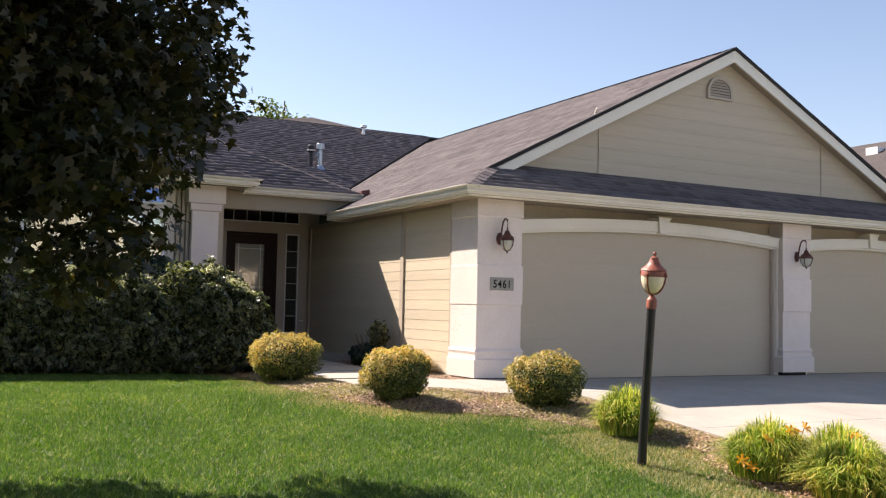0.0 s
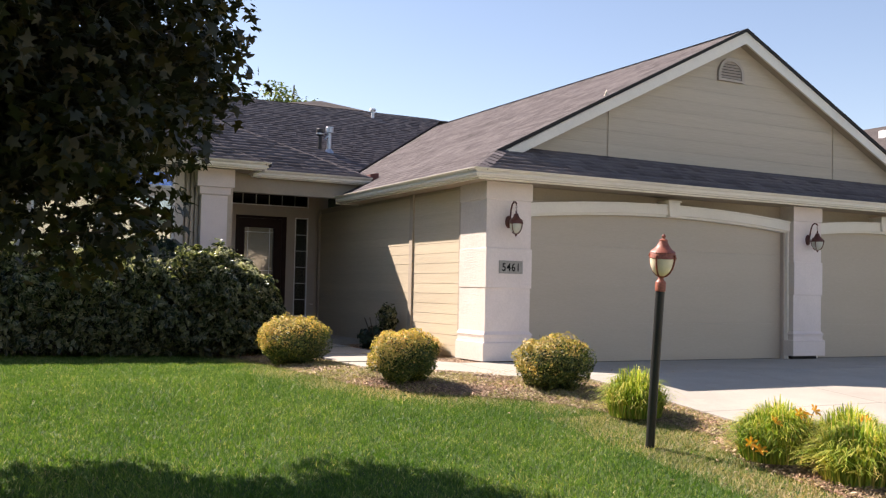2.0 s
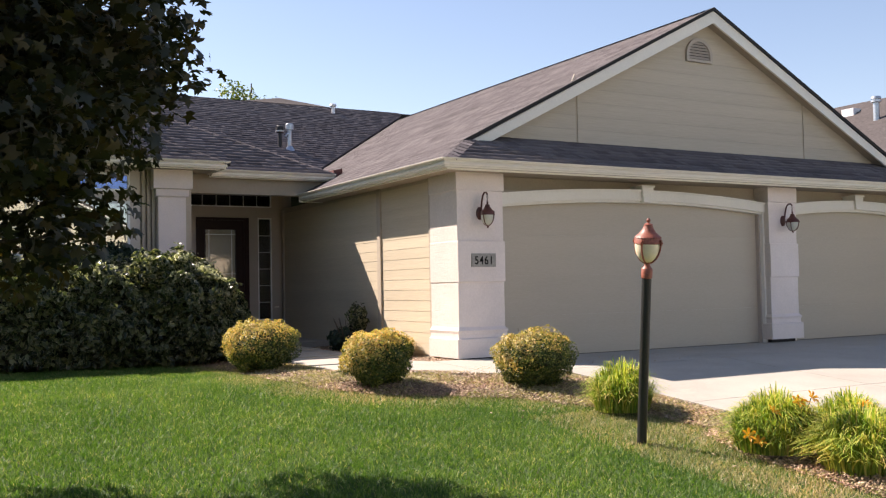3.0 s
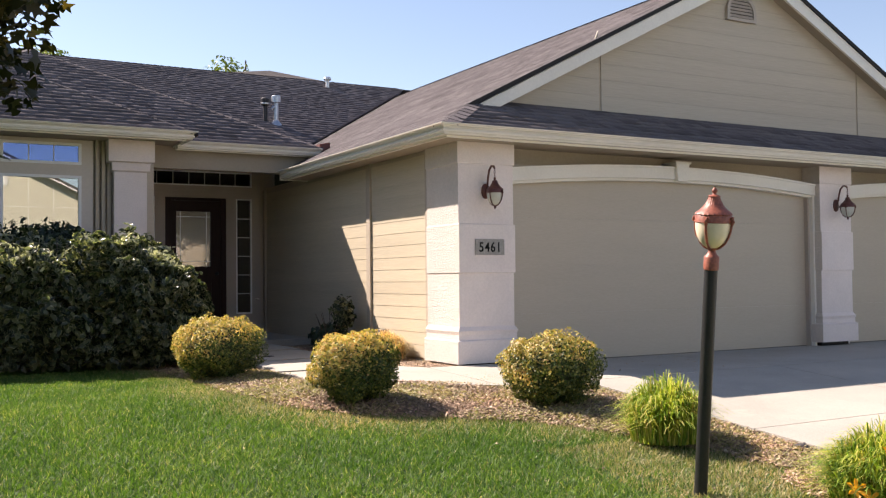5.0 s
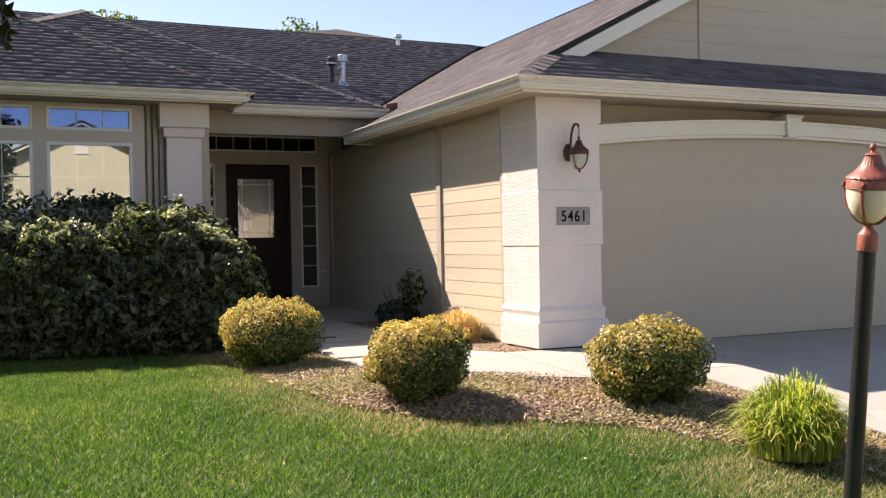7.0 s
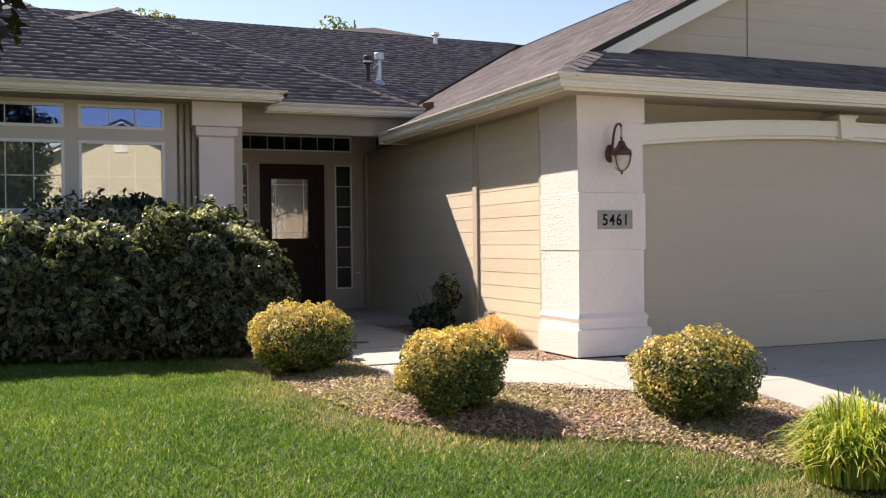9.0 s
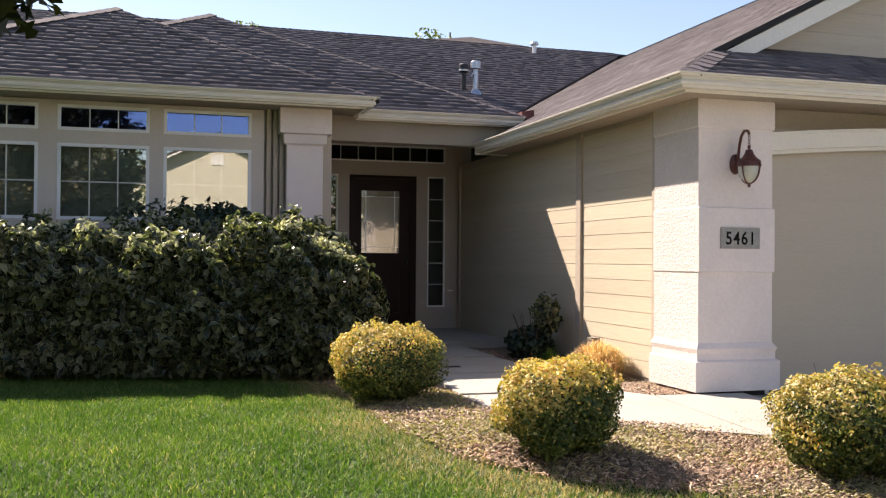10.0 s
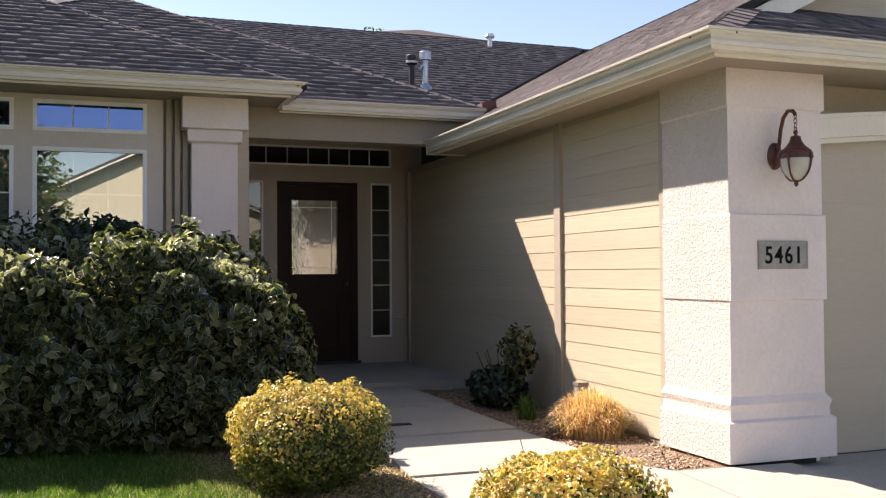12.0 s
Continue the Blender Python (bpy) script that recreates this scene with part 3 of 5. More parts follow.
# gable louvre vent
b = bmesh.new()
cxv, zv = 11.14, 4.35
arc = [(cxv + 0.27 * math.cos(a), zv + 0.12 + 0.25 * math.sin(a)) for a in np.linspace(0, math.pi, 17)]
vent_in = [(cxv + 0.22 * math.cos(a), zv + 0.12 + 0.20 * math.sin(a)) for a in np.linspace(0, math.pi, 17)]
o_pts = [(cxv + 0.27, zv)] + arc + [(cxv - 0.27, zv)]
i_pts = [(cxv + 0.22, zv + 0.04)] + vent_in + [(cxv - 0.22, zv + 0.04)]
for k in range(len(o_pts)):
    j = (k + 1) % len(o_pts)
    quad = [o_pts[k], o_pts[j], i_pts[j], i_pts[k]]
    lo = [b.verts.new((p[0], 11.165, p[1])) for p in quad]
    hi = [b.verts.new((p[0], 11.21, p[1])) for p in quad]
    b.faces.new(lo), b.faces.new(hi[::-1])
    for m in range(4):
        b.faces.new((lo[m - 1], lo[m], hi[m], hi[m - 1]))
vent = piece("gable_vent", b, ENTRY, "half-round beige louvred vent in the gable")
part("backing", prism(bmesh.new(), i_pts, "y", 11.200, 11.206), BLACK_METAL, vent)
for k in range(6):
    z = zv + 0.055 + k * 0.045
    w = 0.22 if z < zv + 0.12 else math.sqrt(max(0.20 ** 2 - (z - zv - 0.12) ** 2, 0.001)) * 1.08
    bb = bmesh.new()
    prism(bb, [(11.175, z), (11.180, z - 0.004), (11.202, z + 0.034), (11.197, z + 0.038)], "x", cxv - w, cxv + w)
    part("slat", bb, ENTRY, vent)

# ---- roofs ----
def along(poly, v):
    """The stretches of u in which the row v lies inside the outline."""
    hits = []
    for (u0, v0), (u1, v1) in zip(poly, poly[1:] + poly[:1]):
        if (v0 > v) != (v1 > v):
            hits.append(u0 + (u1 - u0) * (v - v0) / (v1 - v0))
    hits.sort()
    return list(zip(hits[::2], hits[1::2]))


def roof(label, plan, height, slope, axis, tabs=True, seed=1, proud=0.62):
    """A roof plane over a plan outline. height(x, y) is its top; axis: 'y' or 'x', the way it rises (with sign)."""
    top = [Vector((x, y, height(x, y))) for x, y in plan]
    b = bmesh.new()
    hi, lo = [b.verts.new(p - Vector((0, 0, 0.004))) for p in top], [b.verts.new(p - Vector((0, 0, 0.035))) for p in top]
    b.faces.new(hi), b.faces.new(lo[::-1])
    for i in range(len(top)):
        b.faces.new((hi[i - 1], lo[i - 1], lo[i], hi[i]))
    bmesh.ops.triangulate(b, faces=[f for f in b.faces if len(f.verts) > 4])
    deck = piece("roof", b, SHINGLE if tabs else PLAIN_ROOF, label)
    if not tabs:
        return deck
    rng = np.random.default_rng(seed)
    k = math.sqrt(1 + slope * slope)
    if axis == "y":
        to_uv = [(x, y) for x, y in plan]
    else:
        to_uv = [(y, x) for x, y in plan]
    vmin, vmax = min(v for _, v in to_uv), max(v for _, v in to_uv)
    step = 0.142 / k
    verts, loops = [], []
    v = vmin
    count = 0
    up = (0, 1, slope) if axis == "y" else (1, 0, slope)
    nrm = np.array((0, -slope, 1) if axis == "y" else (-slope, 0, 1)) / k

    def lay4(u0, u1, w0, w1, va, vb, t0, t1):
        nonlocal count
        quad = []
        for u, w, t in ((u0, va, t0), (u1, va, t0), (w1, vb, t1), (w0, vb, t1)):
            x, y = (u, w) if axis == "y" else (w, u)
            quad.append(np.array((x, y, height(x, y))) + nrm * t)
        low = [q - nrm * (t0 * 0.9) for q in quad[:2]]
        verts.extend(quad + low)
        c = count
        for f in ((c, c + 1, c + 2, c + 3), (c + 4, c + 5, c + 1, c)):
            loops.extend(f if axis == "y" else f[::-1])
        count += 6
    while v < vmax - 0.01:
        va, vb = v - 0.012, min(v + step * 1.02, vmax)
        low_ends, high_ends = along(to_uv, v + 0.002), along(to_uv, vb - 0.003)
        for (u0, u1), (w0, w1) in zip(low_ends, high_ends or low_ends):
            lay4(u0, u1, w0, w1, va, vb, 0.006 * proud, 0.002 * proud)
            u = u0 - rng.uniform(0, 0.2)
            while u < u1:
                w = rng.uniform(0.10, 0.30)
                p0, p1 = max(u, u0), min(u + w, u1)
                q0, q1 = max(p0, w0), min(p1, w1)
                if p1 - p0 > 0.03 and q1 - q0 > 0.02:
                    lay4(p0, p1, q0, q1, va - 0.004 - rng.uniform(0, 0.006), vb + 0.002, (0.014 + rng.uniform(0, 0.004)) * proud, 0.0045 * proud)
                u += w + rng.uniform(0.05, 0.17)
        v += step
    me = fast_mesh("shingles", np.array(verts), np.array(loops), 4, SHINGLE)
    ob = put("shingles", me, deck)
    ob["kind"] = "stuff"
    return deck


def caps(a, c, width=0.13, back=0.04):
    """Folded shingles along a hip or ridge from a up to c."""
    a, c = Vector(a), Vector(c)
    d = (c - a)
    n = int(d.length / 0.14)
    flat = Vector((d.y, -d.x, 0)).normalized()
    b = bmesh.new()
    for i in range(n):
        p, q = a + d * (i / n) - d.normalized() * 0.01, a + d * ((i + 1.05) / n)
        drop = 0.045 if abs(d.z) > 0.1 else 0.055
        rows = []
        for pt, t in ((p, 0.012), (q, 0.004)):
            rows.append([b.verts.new(pt + flat * s * width + Vector((0, 0, t - abs(s) * drop))) for s in (-1, 0, back)])
        for j in (0, 1):
            if j == 0 or back > 0.1:
                b.faces.new((rows[0][j], rows[0][j + 1], rows[1][j + 1], rows[1][j]))
        lo = [b.verts.new(v.co - Vector((0, 0, 0.012))) for v in rows[0]]
        for j in (0, 1):
            b.faces.new((lo[j], lo[j + 1], rows[0][j + 1], rows[0][j]))
    tagged(piece("ridge", b, SHINGLE), kind="stuff")


GS, MS = 0.51, 0.50
h_west = lambda x, y: 2.45 + GS * (x - 5.94)
h_east = lambda x, y: 2.45 + GS * (16.60 - x)
h_pent = lambda x, y: 2.45 + MS * (y - 10.19)
h_wing = lambda x, y: 2.83 + 0.517 * (y - 14.25)
h_entry = lambda x, y: 2.785 + 0.515 * (y - 14.83)
h_main = lambda x, y: 2.88 + MS * (y - 17.0)
roof("weathered grey-brown shingle slope over the garage", [(6.03, 10.28), (6.76, 11.0), (11.27, 11.0), (11.27, 21.7), (6.70, 17.0), (6.62, 15.05), (6.03, 15.05)], h_west, GS, "x", seed=3, proud=0.42)
roof("grey-brown shingle slope", [(16.59, 10.19), (16.59, 24), (11.27, 24), (11.27, 11.0), (15.76, 11.0)], h_east, GS, "x", tabs=False)
roof("dark shingle skirt roof over the garage doors", [(6.03, 10.28), (16.51, 10.28), (15.58, 11.21), (6.96, 11.21)], h_pent, MS, "y", seed=4)
roof("grey-brown shingle slope over the left wing", [(-1.07, 14.34), (4.53, 14.34), (1.73, 17.14)], h_wing, MS, "y", seed=5)
roof("grey-brown shingle slope over the entry", [(-0.59, 14.92), (6.58, 14.92), (3.0, 18.5)], h_entry, MS, "y", seed=6)
roof("grey-brown main shingle slope", [(-3.5, 17.0), (6.69, 17.0), (11.3, 21.73), (11.5, 22.0), (-3.5, 22.0)], h_main, MS, "y", seed=7)
h_side1 = lambda x, y: 2.84 + MS * (4.61 - x)
h_side2 = lambda x, y: 2.79 + MS * (6.60 - x)
roof("shingle hip side of the left wing", [(4.61, 14.26), (4.61, 16.5), (1.73, 17.14)], h_side1, MS, "x", tabs=False)
roof("shingle hip side of the entry roof", [(6.60, 14.84), (6.60, 17.1), (3.0, 20.6), (3.0, 18.5)], h_side2, MS, "x", tabs=False)
roof("shingle rear slope", [(-3.5, 22.0), (16.6, 22.0), (16.6, 26.5), (-3.5, 26.5)], lambda x, y: 5.38 - 0.5 * (y - 22.0), MS, "y", tabs=False)
h_left2 = lambda x, y: 2.88 + MS * (x + 0.6)
roof("shingle left hip side", [(-0.6, 14.91), (3.0, 18.5), (3.0, 20.6), (-0.6, 20.6)], h_left2, MS, "x", tabs=False)
roof("shingle left hip side", [(-1.15, 14.26), (1.73, 17.14), (1.73, 20.0), (-1.15, 20.0)], lambda x, y: 2.88 + MS * (x + 1.15), MS, "x", tabs=False)
roof("small hip peak behind the main ridge", [(7.1, 21.95), (9.9, 21.95), (8.5, 22.75)], lambda x, y: 5.35 + 0.42 * (y - 21.95), MS, "y", tabs=False)
roof("small hip peak behind the main ridge", [(9.9, 21.95), (9.9, 24), (8.5, 22.75)], lambda x, y: 5.35 + 0.24 * (9.9 - x), MS, "x", tabs=False)
caps((6.05, 10.30, 2.505), (6.95, 11.2, 2.96), back=1)
caps((4.56, 14.31, 2.86), (1.73, 17.14, 4.325), 0.05)
caps((6.60, 14.90, 2.83), (3.0, 18.5, 4.675), 0.05)
caps((-3.5, 22.0, 5.385), (11.4, 22.0, 5.385))
caps((11.27, 11.02, 5.17), (11.27, 21.8, 5.17))
caps((1.73, 17.14, 4.33), (-0.9, 14.5, 3.0))
caps((3.0, 18.5, 4.68), (-0.5, 15.0, 2.93))

# rakes of the gable: white boards under a dark drip edge
for sgn, x_low, x_top in ((1, 6.74, 11.27), (-1, 15.80, 11.27)):
    def rz(x):
        return 2.44 + GS * (x - 5.94) if sgn > 0 else 2.44 + GS * (16.60 - x)
    a, c = x_low, x_top
    b = prism(bmesh.new(), [(a, rz(a) - 0.05), (a + sgn * 0.20, rz(a) - 0.095), (c, rz(c) - 0.22), (c, rz(c) - 0.03)], "y", 10.985, 11.02)
    piece("rake_board", b, TRIM, "white rake board along the gable")
    b = prism(bmesh.new(), [(a - sgn * 0.05, rz(a) - 0.06), (c, rz(c) - 0.032), (c, rz(c) + 0.022), (a - sgn * 0.05, rz(a) - 0.005)], "y", 10.96, 11.03)
    piece("drip_edge", b, FLASHING, "dark metal drip edge")
    b = prism(bmesh.new(), [(a + sgn * 0.2, rz(a) - 0.055), (c, rz(c) - 0.165), (c, rz(c) - 0.145), (a + sgn * 0.2, rz(a) - 0.035)], "y", 11.02, 11.22)
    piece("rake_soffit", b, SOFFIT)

# gutters and soffits
K = [(0.0, -0.150), (0.062, -0.150), (0.068, -0.120), (0.084, -0.118), (0.088, -0.090), (0.074, -0.066), (0.086, -0.044), (0.106, -0.034), (0.108, -0.020), (0.124, -0.018), (0.127, 0.0), (0.112, 0.0), (0.106, -0.012), (0.0, -0.02)]
K = [(o, u * 0.72) for o, u in K]
piece("gutter", sweep(bmesh.new(), [(6.065, 15.02, 2.485), (6.065, 10.315, 2.485), (16.475, 10.315, 2.485), (16.475, 12.0, 2.485)][::-1], [(-o, u) for o, u in K]), GUTTER, "cream aluminium gutter round the garage eave")
piece("gutter", sweep(bmesh.new(), [(-1.3, 14.375, 2.865), (4.49, 14.375, 2.865), (4.49, 15.0, 2.865)], K), GUTTER, "cream aluminium gutter along the left wing")
piece("gutter", sweep(bmesh.new(), [(4.50, 14.95, 2.82), (6.56, 14.95, 2.82)], K), GUTTER, "cream aluminium gutter over the entry")
piece("fascia", boxes((6.065, 6.085, 10.335, 15.05, 2.355, 2.43), (6.065, 16.47, 10.315, 10.335, 2.355, 2.43)), TRIM)
piece("fascia", boxes((-1.2, 4.49, 14.375, 14.395, 2.74, 2.82), (4.47, 4.49, 14.395, 15.0, 2.74, 2.82), (4.49, 6.5, 14.95, 14.97, 2.70, 2.775), (4.47, 4.49, 15.0, 15.03, 2.74, 2.82)), TRIM)
piece("fascia", boxes((6.0, 6.42, 15.05, 15.075, 2.36, 2.62)), TRIM, "cream return board at the end of the garage eave")
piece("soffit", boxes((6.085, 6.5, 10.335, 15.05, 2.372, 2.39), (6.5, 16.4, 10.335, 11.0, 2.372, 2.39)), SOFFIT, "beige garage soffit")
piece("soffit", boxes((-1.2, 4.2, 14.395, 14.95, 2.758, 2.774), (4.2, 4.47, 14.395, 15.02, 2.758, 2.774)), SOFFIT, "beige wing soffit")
piece("flashing", prism(bmesh.new(), [(6.56, 2.78), (6.72, 2.78), (6.72, 2.93), (6.56, 2.90)], "y", 14.93, 15.1), surface("red_brown_flashing", (0.16, 0.05, 0.04), 0.6), "red-brown kick-out flashing")

# ---- windows, entry ----
pieces("trim_board", surface("surround_paint", (0.60, 0.535, 0.47), 0.5, small=30, vary=0.02, wear=0.05, bump=0.05), house, "cream flat board round the windows", (-0.03, 0.15, WY - 0.005, WY + 0.05, 1.2, 2.75), (1.05, 1.24, WY - 0.005, WY + 0.05, 1.2, 2.75), (0.15, 1.05, WY - 0.005, WY + 0.05, 2.29, 2.43), (0.15, 1.05, WY - 0.005, WY + 0.05, 2.705, 2.75), (0.15, 1.05, WY - 0.005, WY + 0.05, 1.3, 1.475), (3.28, 3.42, WY - 0.005, WY + 0.05, 1.2, 2.75), (2.18, 2.33, WY - 0.005, WY + 0.05, 1.45, 2.75), (1.24, 2.18, WY - 0.005, WY + 0.05, 2.29, 2.43), (2.33, 3.28, WY - 0.005, WY + 0.05, 2.29, 2.43), (1.24, 2.18, WY - 0.005, WY + 0.05, 2.705, 2.75), (2.33, 3.28, WY - 0.005, WY + 0.05, 2.705, 2.75), (1.24, 2.18, WY - 0.005, WY + 0.05, 1.3, 1.475), (2.33, 3.28, WY - 0.005, WY + 0.05, 1.3, 1.475))
piece("corner_board", boxes((3.28, 3.42, WY - 0.008, WY - 0.001, 0.3, 1.2)), ENTRY)
for x in (3.47, 3.545, 3.615):
    b = bmesh.new()
    prism(b, [(x - 0.022, WY - 0.03), (x + 0.022, WY - 0.03), (x + 0.027, WY - 0.01), (x + 0.022, WY + 0.03), (x - 0.022, WY + 0.03), (x - 0.027, WY - 0.01)], "z", 0.15, 2.76)
    piece("downspout", b, BEIGE, "beige downspout against the wing wall", bevel=0.004)


def window(x0, x1, z0, z1, y, cols, rows, glass, label, frame_w=0.034, depth=0.05, blind=None, front=False):
    f, o = frame_w, 0.012
    w = piece("window", boxes((x0, x1, y - o, y + depth, z0, z0 + f), (x0, x1, y - o, y + depth, z1 - f, z1), (x0, x0 + f, y - o, y + depth, z0 + f, z1 - f), (x1 - f, x1, y - o, y + depth, z0 + f, z1 - f)), VINYL, label, bevel=0.003)
    g = part("pane", boxes((x0 + f, x1 - f, y + 0.018, y + 0.022, z0 + f, z1 - f)), glass, w, "reflective glass pane")
    g.visible_shadow = False
    rowsb = []
    ga, gb = (y + 0.006, y + 0.017) if front else (y + 0.026, y + 0.034)
    for i in range(1, cols):
        x = x0 + f + (x1 - x0 - 2 * f) * i / cols
        rowsb.append((x - 0.006, x + 0.006, ga, gb, z0 + f, z1 - f))
    for i in range(1, rows):
        z = z0 + f + (z1 - z0 - 2 * f) * i / rows
        rowsb.append((x0 + f, x1 - f, ga, gb, z - 0.006, z + 0.006))
    if rowsb:
        tagged(part("grille", boxes(*rowsb), GRILLE, w, "pale grille bars behind the glass"), kind="stuff")
    if blind:
        part("blind", boxes((x0 + f, x1 - f, y + 0.10, y + 0.11, z0 + f, z1 - f)), blind, w, "drawn grey-green blind")
    return w


window(0.15, 1.05, 1.475, 2.29, WY, 3, 2, GLASS, "white-framed picture window with a drawn grey-green blind", blind=BLIND, front=True)
window(0.15, 1.05, 2.43, 2.705, WY, 3, 1, GLASS_SKY_TINTED, "white-framed three-light transom with sky-blue tinted sheen", front=True)
window(1.24, 2.18, 1.475, 2.29, WY, 3, 2, GLASS, "white-framed picture window with a drawn grey-green blind", blind=BLIND, front=True)
window(2.33, 3.28, 1.475, 2.29, WY, 3, 2, GLASS, "white-framed picture window reflecting the house across the street", blind=BLIND)
window(1.24, 2.18, 2.43, 2.705, WY, 3, 1, GLASS_SKY_TINTED, "white-framed three-light transom with sky-blue tinted sheen", front=True)
window(2.33, 3.28, 2.43, 2.705, WY, 3, 1, GLASS_SKY_TINTED, "white-framed three-light transom, blue sky reflection tinted into its glass", front=True)
window(4.43, 4.66, 0.40, 2.24, DY, 1, 6, GLASS_DARK, "narrow sidelight with six panes beside the front door", 0.02, front=True)
window(5.94, 6.20, 0.40, 2.24, DY, 1, 6, GLASS_DARK, "narrow sidelight with six panes beside the front door", 0.02, front=True)
window(4.43, 6.20, 2.43, 2.66, DY, 7, 1, GLASS_DARK, "long transom over the front door", 0.02, front=True)
pieces("casing", ENTRY, house, "beige casing board of the entry", (4.28, 4.43, DY - 0.012, DY + 0.05, 0.1, 2.74), (6.20, 6.34, DY - 0.012, DY + 0.05, 0.1, 2.74), (4.43, 6.20, DY - 0.012, DY + 0.05, 2.66, 2.74), (4.43, 6.20, DY - 0.012, DY + 0.05, 2.24, 2.43), (4.66, 4.82, DY - 0.012, DY + 0.05, 0.1, 2.24), (5.78, 5.94, DY - 0.012, DY + 0.05, 0.1, 2.24), (4.43, 4.66, DY - 0.012, DY + 0.05, 0.1, 0.40), (5.94, 6.20, DY - 0.012, DY + 0.05, 0.1, 0.40), bevel=0.004)
door = tagged(new("front_door"), "dark brown front door with a bevelled glass light, closed")
door.parent = house
for r in ((4.89, 4.985, DY + 0.01, DY + 0.055, 0.135, 2.19), (5.545, 5.69, DY + 0.01, DY + 0.055, 0.135, 2.19), (4.985, 5.545, DY + 0.01, DY + 0.055, 2.03, 2.19), (4.985, 5.545, DY + 0.01, DY + 0.055, 0.9, 1.15), (4.985, 5.545, DY + 0.01, DY + 0.055, 0.135, 0.32), (4.985, 5.545, DY + 0.03, DY + 0.05, 0.32, 0.9)):
    part("rail" if r[1] - r[0] > 0.2 else "stile", boxes(r), DOOR_WOOD, door)
part("frame", boxes((4.82, 4.888, DY - 0.005, DY + 0.07, 0.13, 2.24), (5.692, 5.78, DY - 0.005, DY + 0.07, 0.13, 2.24), (4.888, 5.692, DY - 0.005, DY + 0.07, 2.192, 2.24)), DOOR_WOOD, door)
part("glass_light", boxes((4.985, 5.545, DY + 0.028, DY + 0.034, 1.15, 2.03)), GLASS_DOOR, door, "bevelled glass with leaded lines")
part("glass_bead", boxes((4.975, 4.992, DY + 0.0, DY + 0.03, 1.14, 2.04), (5.538, 5.555, DY + 0.0, DY + 0.03, 1.14, 2.04), (4.992, 5.538, DY + 0.0, DY + 0.03, 2.023, 2.04), (4.992, 5.538, DY + 0.0, DY + 0.03, 1.14, 1.157)), DOOR_WOOD, door)
b = bmesh.new()
for x in (5.06, 5.47):
    slab(b, x - 0.004, x + 0.004, DY + 0.022, DY + 0.027, 1.158, 2.022)
for z in (1.24, 1.94):
    slab(b, 4.993, 5.537, DY + 0.022, DY + 0.027, z - 0.004, z + 0.004)
part("leading", b, GALV, door)
part("raised_panel", boxes((5.05, 5.48, DY + 0.018, DY + 0.032, 0.38, 0.84)), DOOR_WOOD, door, bevel=0.006)
part("handle", lathe(bmesh.new(), [(0.012, 0), (0.03, 0.01), (0.028, 0.04), (0.01, 0.055)], 12, (5.63, DY - 0.02, 1.02)), BLACK_METAL, door)
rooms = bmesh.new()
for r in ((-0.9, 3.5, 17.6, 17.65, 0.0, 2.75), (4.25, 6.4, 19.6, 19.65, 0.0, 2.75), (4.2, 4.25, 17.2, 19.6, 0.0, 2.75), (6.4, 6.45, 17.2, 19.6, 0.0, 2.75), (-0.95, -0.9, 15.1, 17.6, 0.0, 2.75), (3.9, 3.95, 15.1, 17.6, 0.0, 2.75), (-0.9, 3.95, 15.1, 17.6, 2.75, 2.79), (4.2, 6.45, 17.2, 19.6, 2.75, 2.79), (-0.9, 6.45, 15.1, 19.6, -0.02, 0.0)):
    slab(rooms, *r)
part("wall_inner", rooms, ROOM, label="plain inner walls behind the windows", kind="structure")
b = lathe(bmesh.new(), [(0.03, 0), (0.045, 0.012), (0.03, 0.02)], 10, (6.28, DY - 0.02, 0.62))
piece("doorbell", b, TRIM)
# ---- lamps, sign, vents ----
def lantern(bm_roof, bm_cage, bm_glass, at, s=1.0):
    """Shared shapes of the lanterns: an acorn tip, a fluted bell roof, a band, ribs and a glass bowl; z = 0 is the brim."""
    x, y, z = at
    bell = [(0.099, -0.004), (0.1035, 0.0), (0.099, 0.008), (0.080, 0.022), (0.060, 0.041), (0.044, 0.064), (0.034, 0.088), (0.031, 0.099)]
    lathe(bm_roof, [(r * s, h * s) for r, h in bell], 48, (x, y, z), 1, 0.045)
    lathe(bm_roof, [(r * s, h * s) for r, h in [(0.033, 0.096), (0.035, 0.100), (0.026, 0.106), (0.012, 0.110), (0.009, 0.117), (0.015, 0.124), (0.016, 0.132), (0.011, 0.142), (0.003, 0.149)]], 16, (x, y, z))
    lathe(bm_roof, [(r * s, h * s) for r, h in [(0.099, -0.046), (0.103, -0.043), (0.101, -0.036), (0.099, -0.008), (0.096, -0.004)]], 32, (x, y, z))
    prof = [(0.106, -0.018), (0.107, -0.05), (0.102, -0.09), (0.091, -0.127), (0.072, -0.160), (0.047, -0.184), (0.025, -0.194)]
    for k in range(4):
        a = 0.42 + k * math.pi / 2
        tube(bm_cage, [(x + r * s * math.cos(a), y + r * s * math.sin(a), z + h * s) for r, h in prof], 0.0065 * s, 8)
        tube(bm_cage, [(x + r * s * math.cos(a), y + r * s * math.sin(a), z + h * s) for r, h in ((0.094, -0.022), (0.112, -0.018), (0.114, -0.038), (0.104, -0.055))], 0.010 * s, 8)
    lathe(bm_glass, [(r * s, h * s) for r, h in [(0.022, -0.192), (0.045, -0.178), (0.068, -0.154), (0.085, -0.124), (0.095, -0.088), (0.098, -0.045)]], 28, (x, y, z))


